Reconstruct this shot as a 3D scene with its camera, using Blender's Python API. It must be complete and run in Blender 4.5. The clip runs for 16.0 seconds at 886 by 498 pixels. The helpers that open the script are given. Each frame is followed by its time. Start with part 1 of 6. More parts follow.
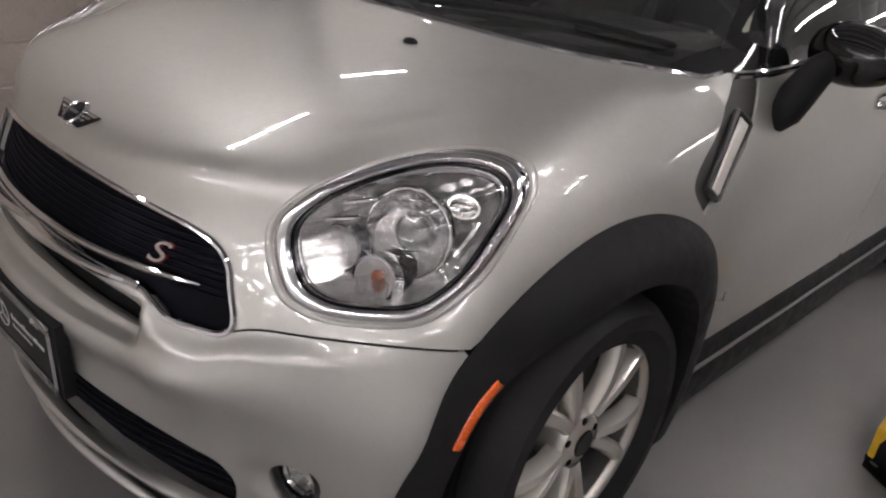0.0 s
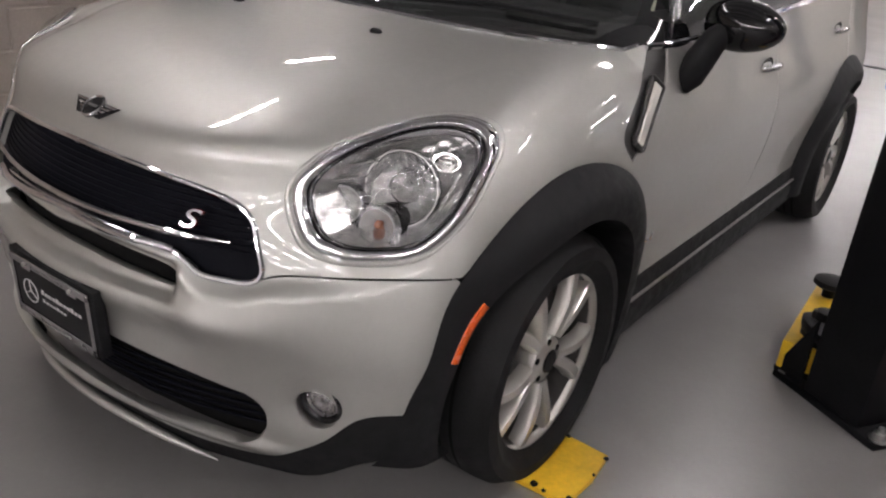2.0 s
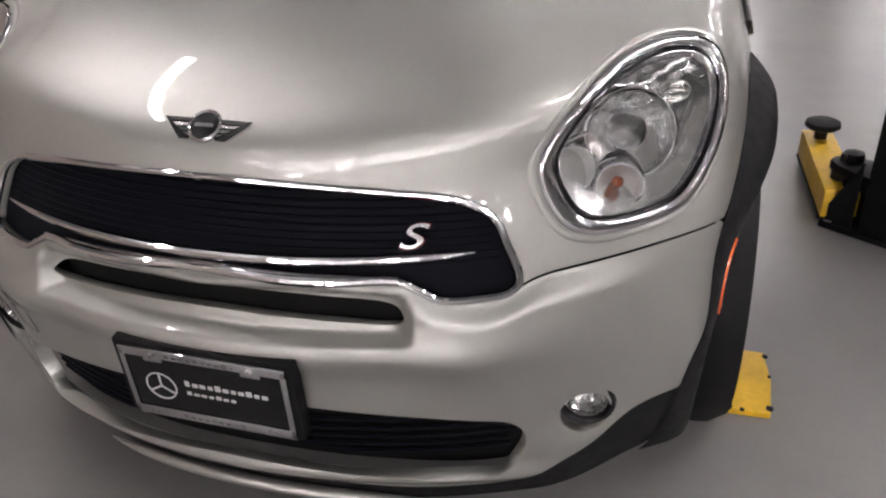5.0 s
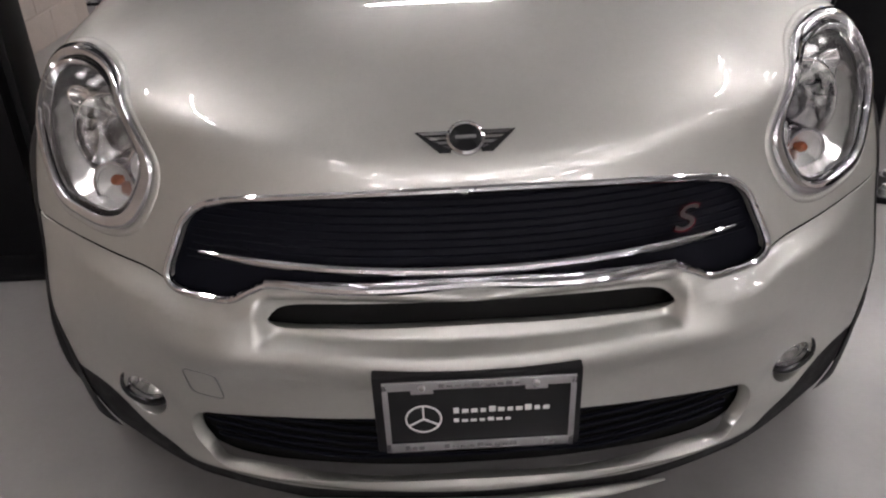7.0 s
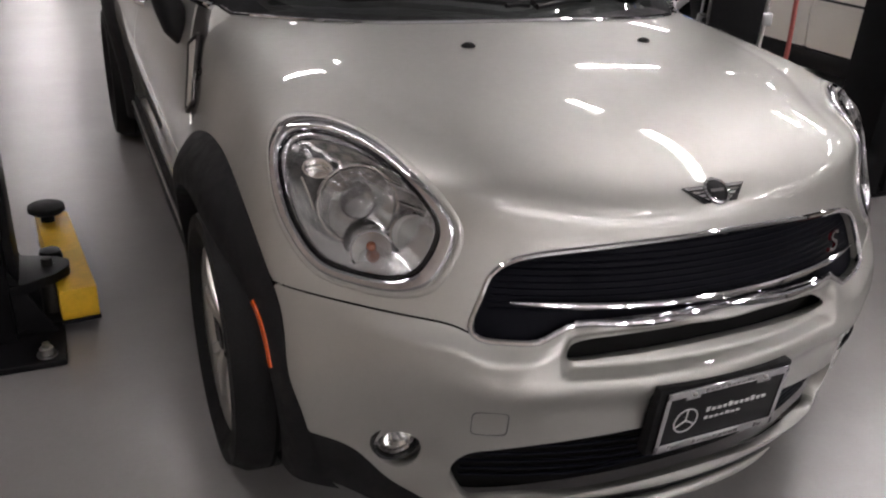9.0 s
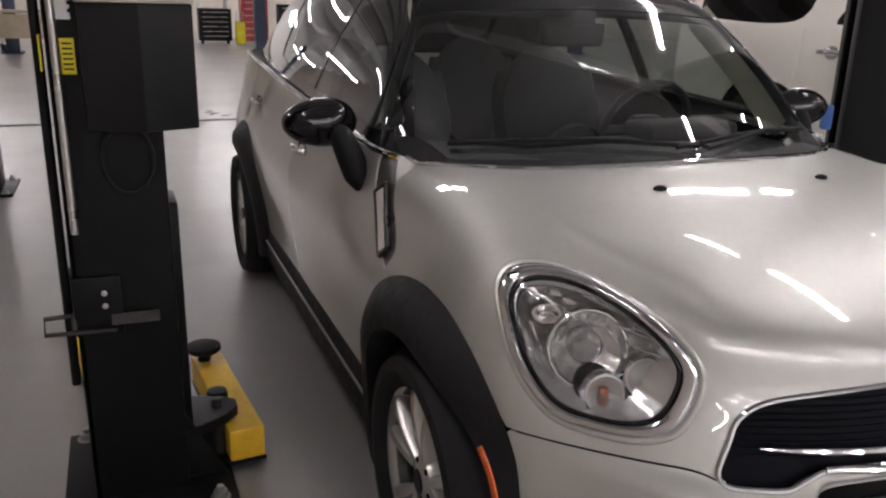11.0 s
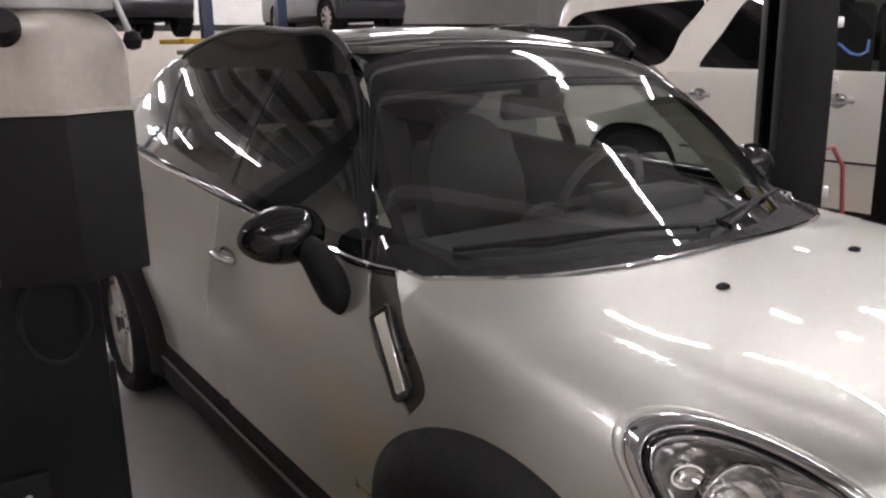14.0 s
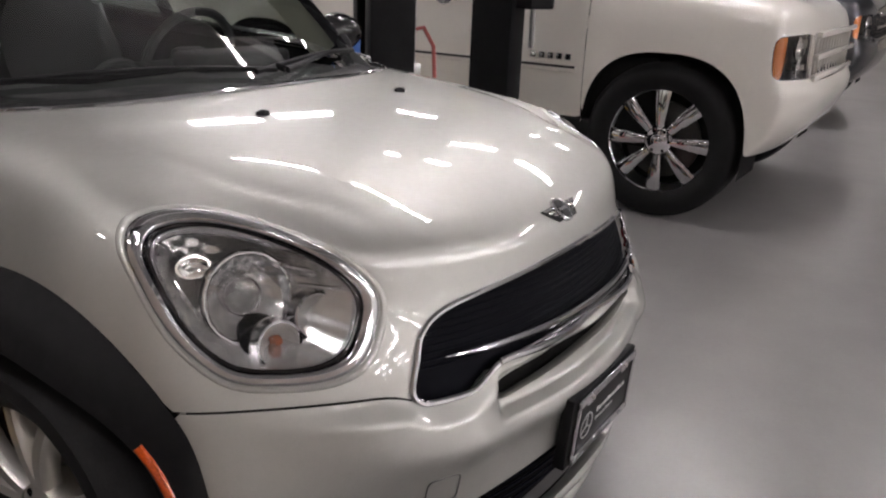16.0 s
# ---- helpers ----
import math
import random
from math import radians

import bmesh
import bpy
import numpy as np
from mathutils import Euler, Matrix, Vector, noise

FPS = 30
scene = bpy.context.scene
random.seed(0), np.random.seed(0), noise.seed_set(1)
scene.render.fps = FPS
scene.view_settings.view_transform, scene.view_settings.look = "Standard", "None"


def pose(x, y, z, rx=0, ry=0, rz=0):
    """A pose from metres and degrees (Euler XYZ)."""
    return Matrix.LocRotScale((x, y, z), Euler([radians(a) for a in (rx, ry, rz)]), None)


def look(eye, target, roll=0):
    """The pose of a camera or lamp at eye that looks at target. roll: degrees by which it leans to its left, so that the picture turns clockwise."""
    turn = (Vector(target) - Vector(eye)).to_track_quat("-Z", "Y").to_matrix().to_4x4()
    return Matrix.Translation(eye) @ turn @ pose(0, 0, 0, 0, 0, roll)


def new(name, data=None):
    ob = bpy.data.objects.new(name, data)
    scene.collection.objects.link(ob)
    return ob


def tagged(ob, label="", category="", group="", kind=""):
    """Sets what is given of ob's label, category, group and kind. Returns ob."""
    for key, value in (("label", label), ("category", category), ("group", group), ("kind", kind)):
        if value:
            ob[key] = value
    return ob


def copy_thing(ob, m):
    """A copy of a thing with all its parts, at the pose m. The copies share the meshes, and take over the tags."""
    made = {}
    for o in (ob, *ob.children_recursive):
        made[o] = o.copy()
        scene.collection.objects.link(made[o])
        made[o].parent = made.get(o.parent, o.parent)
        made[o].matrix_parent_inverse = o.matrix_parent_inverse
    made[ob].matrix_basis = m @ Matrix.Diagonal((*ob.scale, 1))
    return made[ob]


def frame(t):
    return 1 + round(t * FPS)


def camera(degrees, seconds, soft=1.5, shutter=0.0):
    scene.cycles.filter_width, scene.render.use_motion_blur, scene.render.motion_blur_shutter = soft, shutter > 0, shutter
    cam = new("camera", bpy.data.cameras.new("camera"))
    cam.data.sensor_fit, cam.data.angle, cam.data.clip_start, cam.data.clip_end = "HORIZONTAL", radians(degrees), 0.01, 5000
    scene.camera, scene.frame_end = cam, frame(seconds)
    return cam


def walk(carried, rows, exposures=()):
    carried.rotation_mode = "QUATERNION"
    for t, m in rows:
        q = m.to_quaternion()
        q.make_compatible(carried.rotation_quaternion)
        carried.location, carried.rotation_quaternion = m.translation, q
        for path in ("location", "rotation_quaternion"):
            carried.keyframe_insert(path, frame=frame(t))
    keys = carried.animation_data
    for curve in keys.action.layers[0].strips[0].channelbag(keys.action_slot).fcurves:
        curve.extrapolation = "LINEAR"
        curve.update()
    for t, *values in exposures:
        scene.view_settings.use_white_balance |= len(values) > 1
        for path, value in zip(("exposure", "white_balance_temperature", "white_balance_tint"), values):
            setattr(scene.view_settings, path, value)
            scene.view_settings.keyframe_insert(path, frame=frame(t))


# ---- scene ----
cam = camera(56.92, 16.0, soft=2.2)
PATH = [
    (0, (1.456, -0.409, 1.291), (0.375, 0.825, 0.549), 7.45),
    (0.5, (1.495, -0.595, 1.298), (0.458, 0.668, 0.544), 4.47),
    (1, (1.526, -0.694, 1.309), (0.525, 0.613, 0.581), 5.49),
    (1.5, (1.540, -0.709, 1.310), (0.544, 0.607, 0.591), 4.70),
    (2, (1.542, -0.720, 1.304), (0.607, 0.636, 0.578), 5.81),
    (2.5, (1.514, -0.747, 1.294), (0.569, 0.617, 0.597), 5.70),
    (3, (1.439, -0.773, 1.288), (0.519, 0.614, 0.602), 5.42),
    (3.5, (1.272, -0.769, 1.271), (0.434, 0.636, 0.521), 3.67),
    (6, (0.303, -0.914, 1.261), (0.103, 0.627, 0.353), -1.33),
    (6.5, (0.115, -0.954, 1.272), (0.034, 0.612, 0.388), -0.08),
    (7, (-0.054, -0.931, 1.261), (-0.035, 0.648, 0.396), -2.52),
    (7.5, (-0.250, -0.935, 1.277), (-0.094, 0.639, 0.417), 0.08),
    (8, (-0.481, -0.995, 1.315), (-0.104, 0.567, 0.502), 0.15),
    (8.2, (-0.637, -0.988, 1.328), (-0.154, 0.543, 0.514), 2.04),
    (10.3, (-1.368, -0.707, 1.361), (-0.527, 0.755, 0.731), 1.54),
    (10.5, (-1.391, -0.713, 1.356), (-0.612, 0.803, 0.776), 1.22),
    (11, (-1.399, -0.755, 1.386), (-0.762, 0.844, 0.860), 1.41),
    (11.5, (-1.410, -0.713, 1.413), (-0.739, 0.885, 0.927), 1.00),
    (12, (-1.437, -0.541, 1.434), (-0.812, 1.082, 0.970), -1.86),
    (12.5, (-1.445, -0.391, 1.440), (-0.772, 1.205, 0.952), -1.61),
    (13, (-1.500, -0.283, 1.450), (-0.720, 1.274, 0.997), -1.28),
    (13.5, (-1.579, -0.207, 1.466), (-0.720, 1.316, 1.038), -1.87),
    (14, (-1.610, -0.201, 1.463), (-0.623, 1.240, 1.028), -1.17),
    (14.5, (-1.581, -0.247, 1.451), (-0.397, 1.035, 1.011), -0.77),
    (15, (-1.540, -0.305, 1.418), (-0.144, 0.731, 0.952), 1.89),
    (15.5, (-1.488, -0.480, 1.408), (-0.066, 0.494, 0.888), 3.50),
    (16, (-1.480, -0.460, 1.280), (-0.044, 0.455, 0.695), 2.27),
]
walk(cam, [(t, look(*p)) for t, *p in PATH], [(0.0, 0.08), (2.0, 0.18), (6.5, 0.38), (8.0, 0.26), (10.5, 0.08), (11.0, 0.2), (12.0, 0.3), (12.5, 0.42), (13.5, 0.4), (15.0, 0.38), (16.0, 0.2)])

# ---------------------------------------------------------------- light
world = bpy.data.worlds.new("world")
scene.world = world
world.use_nodes = True
world.node_tree.nodes["Background"].inputs[0].default_value = (0.75, 0.78, 0.85, 1)
world.node_tree.nodes["Background"].inputs[1].default_value = 0.05

# ---------------------------------------------------------------- materials


def material(name, colour, rough=0.5, metal=0.0, coat=0.0, grain=0.0, scale=40.0, stain=0.0, bump=0.0, spec=0.5, coat_rough=0.03, emit=None, strength=0.0):
    """A principled material with fine grain, larger stains and a little relief, all in metres."""
    m = bpy.data.materials.new(name)
    m.use_nodes = True
    nt = m.node_tree
    b = nt.nodes["Principled BSDF"]
    b.inputs["Base Color"].default_value = (*colour, 1)
    b.inputs["Roughness"].default_value = rough
    b.inputs["Metallic"].default_value = metal
    b.inputs["Coat Weight"].default_value = coat
    b.inputs["Coat Roughness"].default_value = coat_rough
    b.inputs["Specular IOR Level"].default_value = spec
    if emit:
        b.inputs["Emission Color"].default_value = (*emit, 1)
        b.inputs["Emission Strength"].default_value = strength
    if grain or stain or bump:
        tc = nt.nodes.new("ShaderNodeTexCoord")
        fine = nt.nodes.new("ShaderNodeTexNoise")
        fine.inputs["Scale"].default_value = scale
        fine.inputs["Detail"].default_value = 5
        nt.links.new(tc.outputs["Object"], fine.inputs["Vector"])
        big = nt.nodes.new("ShaderNodeTexNoise")
        big.inputs["Scale"].default_value = scale * 0.06
        big.inputs["Detail"].default_value = 6
        big.inputs["Roughness"].default_value = 0.65
        nt.links.new(tc.outputs["Object"], big.inputs["Vector"])
        val = colour
        for tex, amount in ((fine, grain), (big, stain)):
            if not amount:
                continue
            ramp = nt.nodes.new("ShaderNodeMapRange")
            ramp.inputs["From Min"].default_value, ramp.inputs["From Max"].default_value = 0.3, 0.7
            ramp.inputs["To Min"].default_value, ramp.inputs["To Max"].default_value = 1 - amount, 1 + amount
            nt.links.new(tex.outputs["Fac"], ramp.inputs["Value"])
            mul = nt.nodes.new("ShaderNodeVectorMath")
            mul.operation = "SCALE"
            if isinstance(val, tuple):
                mul.inputs[0].default_value = val
            else:
                nt.links.new(val, mul.inputs[0])
            nt.links.new(ramp.outputs["Result"], mul.inputs["Scale"])
            val = mul.outputs["Vector"]
        if not isinstance(val, tuple):
            nt.links.new(val, b.inputs["Base Color"])
        rr = nt.nodes.new("ShaderNodeMapRange")
        rr.inputs["From Min"].default_value, rr.inputs["From Max"].default_value = 0.3, 0.7
        rr.inputs["To Min"].default_value, rr.inputs["To Max"].default_value = rough * 0.85, min(1, rough * 1.2)
        nt.links.new(big.outputs["Fac"], rr.inputs["Value"])
        nt.links.new(rr.outputs["Result"], b.inputs["Roughness"])
        if bump:
            bp = nt.nodes.new("ShaderNodeBump")
            bp.inputs["Strength"].default_value = 0.6
            bp.inputs["Distance"].default_value = bump
            nt.links.new(fine.outputs["Fac"], bp.inputs["Height"])
            nt.links.new(bp.outputs["Normal"], b.inputs["Normal"])
    return m


def glass_material(name, tint, rough=0.0, ior=1.45):
    """A thin pane: see-through with a tint, and a mirror-like gloss that grows at grazing angles."""
    m = bpy.data.materials.new(name)
    m.use_nodes = True
    nt = m.node_tree
    nt.nodes.remove(nt.nodes["Principled BSDF"])
    out = nt.nodes["Material Output"]
    tr = nt.nodes.new("ShaderNodeBsdfTransparent")
    tr.inputs["Color"].default_value = (*tint, 1)
    gl = nt.nodes.new("ShaderNodeBsdfGlossy")
    gl.inputs["Roughness"].default_value = rough
    lw = nt.nodes.new("ShaderNodeLayerWeight")
    lw.inputs["Blend"].default_value = 0.5
    pw = nt.nodes.new("ShaderNodeMath")
    pw.operation = "POWER"
    pw.inputs[1].default_value = 4.5
    nt.links.new(lw.outputs["Facing"], pw.inputs[0])
    fr = nt.nodes.new("ShaderNodeMapRange")
    fr.inputs["To Min"].default_value, fr.inputs["To Max"].default_value = ((ior - 1) / (ior + 1)) ** 2 * 2, 1.0
    nt.links.new(pw.outputs["Value"], fr.inputs["Value"])
    mix = nt.nodes.new("ShaderNodeMixShader")
    nt.links.new(fr.outputs["Result"], mix.inputs["Fac"])
    nt.links.new(tr.outputs["BSDF"], mix.inputs[1])
    nt.links.new(gl.outputs["BSDF"], mix.inputs[2])
    nt.links.new(mix.outputs["Shader"], out.inputs["Surface"])
    return m


def paint_material(name, colour, metal, rough, flake=0.0):
    """Car paint: a metallic base with fine flakes under a clear coat."""
    m = material(name, colour, rough, metal, coat=1.0, grain=flake, scale=900, stain=0.015, coat_rough=0.025)
    m.node_tree.nodes["Principled BSDF"].inputs["Coat IOR"].default_value = 1.65
    return m


SILVER = paint_material("silver_paint", (0.53, 0.53, 0.50), 0.90, 0.49, 0.07)
WHITE_PAINT = paint_material("white_pearl_paint", (0.82, 0.79, 0.73), 0.0, 0.4, 0.02)
DARK_PAINT = paint_material("dark_paint", (0.012, 0.013, 0.018), 0.2, 0.35)
GREY_PAINT = paint_material("grey_paint", (0.035, 0.037, 0.045), 0.4, 0.4)
BLACK_GLOSS = material("black_gloss", (0.010, 0.010, 0.011), 0.05, 0, spec=0.45)
BLACK_PLASTIC = material("black_plastic", (0.012, 0.012, 0.013), 0.6, 0, grain=0.12, scale=500, bump=0.0004, spec=0.16)
MESH_BLACK = material("mesh_black", (0.0055, 0.006, 0.0095), 0.5, spec=0.06)
DEEP_BLACK = material("deep_black", (0.010, 0.010, 0.010), 0.8, spec=0.05)
CHROME = material("chrome", (0.66, 0.66, 0.68), 0.05, 1.0)
SATIN_METAL = material("satin_metal", (0.62, 0.61, 0.59), 0.28, 1.0, grain=0.05, scale=120)
REFLECTOR = material("lamp_reflector", (0.84, 0.84, 0.83), 0.07, 1.0)
LAMP_GREY = material("lamp_housing_grey", (0.66, 0.66, 0.65), 0.28, 0.35)
LAMP_SHELL = material("lamp_shell_mirror", (0.80, 0.80, 0.79), 0.24, 0.85)
STRIP_METAL = material("dull_side_strip", (0.26, 0.25, 0.24), 0.35, 0.8, grain=0.05, scale=120)
SATIN_GREY = material("satin_grey_trim", (0.055, 0.053, 0.052), 0.3, 0.5, grain=0.05, scale=200)
REPEATER = material("repeater_lens", (0.55, 0.53, 0.48), 0.35, 0.2, coat=0.6, grain=0.1, scale=200)
LAMP_DARK = material("lamp_housing_dark", (0.10, 0.10, 0.105), 0.22, 0.8)
SATIN_BLACK = material("satin_black_metal", (0.03, 0.03, 0.032), 0.3, 0.4)
BRAKE_GREY = material("brake_grey", (0.05, 0.048, 0.046), 0.5, 0.5, grain=0.1, scale=60)
RIM_SILVER = material("rim_silver", (0.66, 0.64, 0.60), 0.33, 0.75, coat=0.6, stain=0.08, scale=60)
RUBBER = material("rubber", (0.011, 0.011, 0.0115), 0.66, 0, grain=0.2, scale=200, stain=0.12, bump=0.0008, spec=0.18)
ORANGE = material("orange_reflector", (0.75, 0.11, 0.01), 0.25, 0, coat=0.6, grain=0.25, scale=300)
AMBER_LENS = material("amber_lens", (0.50, 0.15, 0.03), 0.2, 0, coat=0.8, grain=0.15, scale=200)
AMBER = material("amber_bulb", (0.34, 0.10, 0.04), 0.2, 0, coat=0.5)
RED_BADGE = material("red_badge", (0.12, 0.012, 0.018), 0.25, 0, coat=0.8)
PLATE_BLACK = material("plate_black", (0.006, 0.006, 0.007), 0.45, coat=0.1, spec=0.25)
PRINT_WHITE = material("print_white", (0.72, 0.72, 0.72), 0.4)
PRINT_GREY = material("print_grey", (0.16, 0.16, 0.16), 0.5)
CABIN = material("cabin_black", (0.034, 0.034, 0.035), 0.65, grain=0.2, scale=200, spec=0.12)
LINING = material("post_lining_cloth", (0.30, 0.31, 0.24), 0.8, grain=0.08, scale=200)
CABIN_GREY = material("cabin_grey", (0.10, 0.10, 0.09), 0.7, grain=0.08, scale=200)
SEAT = material("seat_leather", (0.040, 0.040, 0.041), 0.6, grain=0.2, scale=160, bump=0.0006, spec=0.12)
GLASS = glass_material("clear_glass", (0.80, 0.84, 0.82), ior=1.6)
SIDE_GLASS = glass_material("side_glass", (0.55, 0.60, 0.57))
TINTED = glass_material("tinted_glass", (0.03, 0.03, 0.035))
LENS = glass_material("lamp_lens", (0.97, 0.97, 0.97), ior=1.35)
YELLOW = material("yellow_paint", (0.78, 0.47, 0.02), 0.42, grain=0.06, scale=60, stain=0.22)
LIFT_BLACK = material("lift_black_paint", (0.007, 0.007, 0.008), 0.4, grain=0.12, scale=90, stain=0.3, bump=0.0004, spec=0.13)
BOX_BLACK = material("power_unit_black", (0.009, 0.009, 0.010), 0.5, grain=0.15, scale=300, bump=0.0005, spec=0.2)
LIFT_NAVY = material("lift_navy_paint", (0.02, 0.03, 0.07), 0.4, stain=0.2, scale=60)
TANK_WHITE = material("milky_plastic", (0.44, 0.405, 0.36), 0.35, grain=0.04, stain=0.28, scale=90, coat=0.3)
STEEL_DARK = material("dark_steel", (0.035, 0.033, 0.031), 0.5, 0.6, grain=0.15, scale=90, stain=0.2)
STEEL = material("bare_steel", (0.42, 0.42, 0.42), 0.35, 1.0, grain=0.1, scale=80)
YELLOW_TAG = material("yellow_label", (0.80, 0.66, 0.02), 0.5, stain=0.12, scale=100)
PAPER = material("paper", (0.72, 0.72, 0.72), 0.6, stain=0.05, scale=100)
BLUE_CLOTH = material("blue_plastic", (0.06, 0.17, 0.50), 0.5)
RED_PAINT = material("red_paint", (0.42, 0.02, 0.025), 0.35, coat=0.4, stain=0.1, scale=50)
HOSE_RED = material("red_hose", (0.40, 0.10, 0.09), 0.5, stain=0.2, scale=80)
CREAM = material("cream_wall_paint", (0.70, 0.65, 0.58), 0.5, grain=0.03, scale=60, stain=0.06, bump=0.001)
BLOCK = material("brown_wall_paint", (0.29, 0.245, 0.215), 0.55, grain=0.05, scale=90, stain=0.07, bump=0.0015)
PARTITION = material("block_wall_paint", (0.44, 0.385, 0.34), 0.55, grain=0.05, scale=90, stain=0.07, bump=0.0015)
JOINT = material("block_joint_paint", (0.42, 0.365, 0.32), 0.7, grain=0.05, scale=90)
MORTAR = material("base_strip_paint", (0.20, 0.17, 0.15), 0.7, grain=0.05, scale=90)
WALL_WHITE = material("white_wall_paint", (0.80, 0.80, 0.78), 0.5, stain=0.05, scale=30)
STRIPE = material("black_wall_stripe", (0.02, 0.02, 0.022), 0.5, stain=0.1, scale=30)
# the ceiling's shade is put into its grey; the joists stay white
CEILING = material("ceiling_shaded_white", (0.32, 0.32, 0.32), 0.8, stain=0.12, scale=20)
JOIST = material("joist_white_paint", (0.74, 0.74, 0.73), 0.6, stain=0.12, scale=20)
CARDBOARD = material("wood_bench", (0.45, 0.38, 0.28), 0.6, stain=0.3, scale=20)
TUBE_LIGHT = material("light_tube", (0.9, 0.9, 0.9), 0.4, emit=(1.0, 0.93, 0.945), strength=67.0)


def floor_material():
    m = material("epoxy_floor", (0.31, 0.30, 0.295), 0.30, 0, coat=0.30, coat_rough=0.20)
    nt = m.node_tree
    b = nt.nodes["Principled BSDF"]
    tc = nt.nodes.new("ShaderNodeTexCoord")
    col = None
    base = nt.nodes.new("ShaderNodeRGB")
    base.outputs[0].default_value = (0.31, 0.30, 0.295, 1)
    col = base.outputs[0]
    for scale, lo, hi, amount in ((0.6, 0.2, 0.8, 0.20), (2.4, 0.30, 0.90, 0.18), (60, 0.2, 0.8, 0.08)):
        n = nt.nodes.new("ShaderNodeTexNoise")
        n.inputs["Scale"].default_value = scale
        n.inputs["Detail"].default_value = 7
        n.inputs["Roughness"].default_value = 0.62
        nt.links.new(tc.outputs["Object"], n.inputs["Vector"])
        r = nt.nodes.new("ShaderNodeMapRange")
        r.inputs["From Min"].default_value, r.inputs["From Max"].default_value = lo, hi
        r.inputs["To Min"].default_value, r.inputs["To Max"].default_value = 1.0, 1.0 - amount
        nt.links.new(n.outputs["Fac"], r.inputs["Value"])
        v = nt.nodes.new("ShaderNodeVectorMath")
        v.operation = "SCALE"
        nt.links.new(col, v.inputs[0])
        nt.links.new(r.outputs["Result"], v.inputs["Scale"])
        col = v.outputs["Vector"]
    nt.links.new(col, b.inputs["Base Color"])
    n = nt.nodes.new("ShaderNodeTexNoise")
    n.inputs["Scale"].default_value = 0.9
    n.inputs["Detail"].default_value = 3
    nt.links.new(tc.outputs["Object"], n.inputs["Vector"])
    r = nt.nodes.new("ShaderNodeMapRange")
    r.inputs["From Min"].default_value, r.inputs["From Max"].default_value = 0.2, 0.8
    r.inputs["To Min"].default_value, r.inputs["To Max"].default_value = 0.26, 0.36
    nt.links.new(n.outputs["Fac"], r.inputs["Value"])
    nt.links.new(r.outputs["Result"], b.inputs["Roughness"])
    return m


FLOOR = floor_material()

# ---------------------------------------------------------------- mesh tools


def part(name, geo, mat, parent=None, label="", smooth=True, angle=38):
    """Links (verts, faces) or a bmesh as one mesh object, under parent if given."""
    me = bpy.data.meshes.new(name)
    if isinstance(geo, bmesh.types.BMesh):
        bm = geo
    else:
        bm = bmesh.new()
        vs = [bm.verts.new(v) for v in geo[0]]
        for f in geo[1]:
            try:
                bm.faces.new([vs[i] for i in f])
            except ValueError:
                pass
        bmesh.ops.recalc_face_normals(bm, faces=bm.faces)
    for f in bm.faces:
        f.smooth = smooth
    for e in bm.edges:
        if len(e.link_faces) == 2 and e.calc_face_angle(0) > radians(angle):
            e.smooth = False
    bm.to_mesh(me)
    bm.free()
    me.materials.append(mat)
    ob = new(name, me)
    if parent:
        ob.parent = parent
    if label:
        ob["label"] = label
    return ob


def thing(name, at, label, category, group="", kind=""):
    ob = new(name)
    ob.empty_display_size = 0.1
    ob.matrix_world = at if isinstance(at, Matrix) else Matrix.Translation(at)
    return tagged(ob, label, category, group, kind)


def boxm(c, s, bevel=0.004, m=None, seg=2):
    """A bevelled box as a bmesh: centre c, size s."""
    bm = bmesh.new()
    bmesh.ops.create_cube(bm, size=1)
    for v in bm.verts:
        v.co = Vector((v.co.x * s[0], v.co.y * s[1], v.co.z * s[2]))
    if bevel:
        bmesh.ops.bevel(bm, geom=bm.edges[:], offset=min(bevel, min(s) * 0.45), segments=seg, affect="EDGES", profile=0.6)
    bm.transform(Matrix.Translation(c))
    if m:
        bm.transform(m)
    return bm


def lathe(prof, seg=48, m=None):
    """A turned shape about z from (radius, height) pairs."""
    vs, fs = [], []
    n = len(prof)
    for i in range(seg):
        a = 2 * math.pi * i / seg
        vs += [(r * math.cos(a), r * math.sin(a), h) for r, h in prof]
    for i in range(seg):
        j = (i + 1) % seg
        fs += [(i * n + k, i * n + k + 1, j * n + k + 1, j * n + k) for k in range(n - 1)]
    if m:
        vs = [m @ Vector(v) for v in vs]
    bm = bmesh.new()
    bv = [bm.verts.new(v) for v in vs]
    for f in fs:
        bm.faces.new([bv[i] for i in f])
    bmesh.ops.remove_doubles(bm, verts=bm.verts, dist=1e-5)
    bmesh.ops.recalc_face_normals(bm, faces=bm.faces)
    return bm


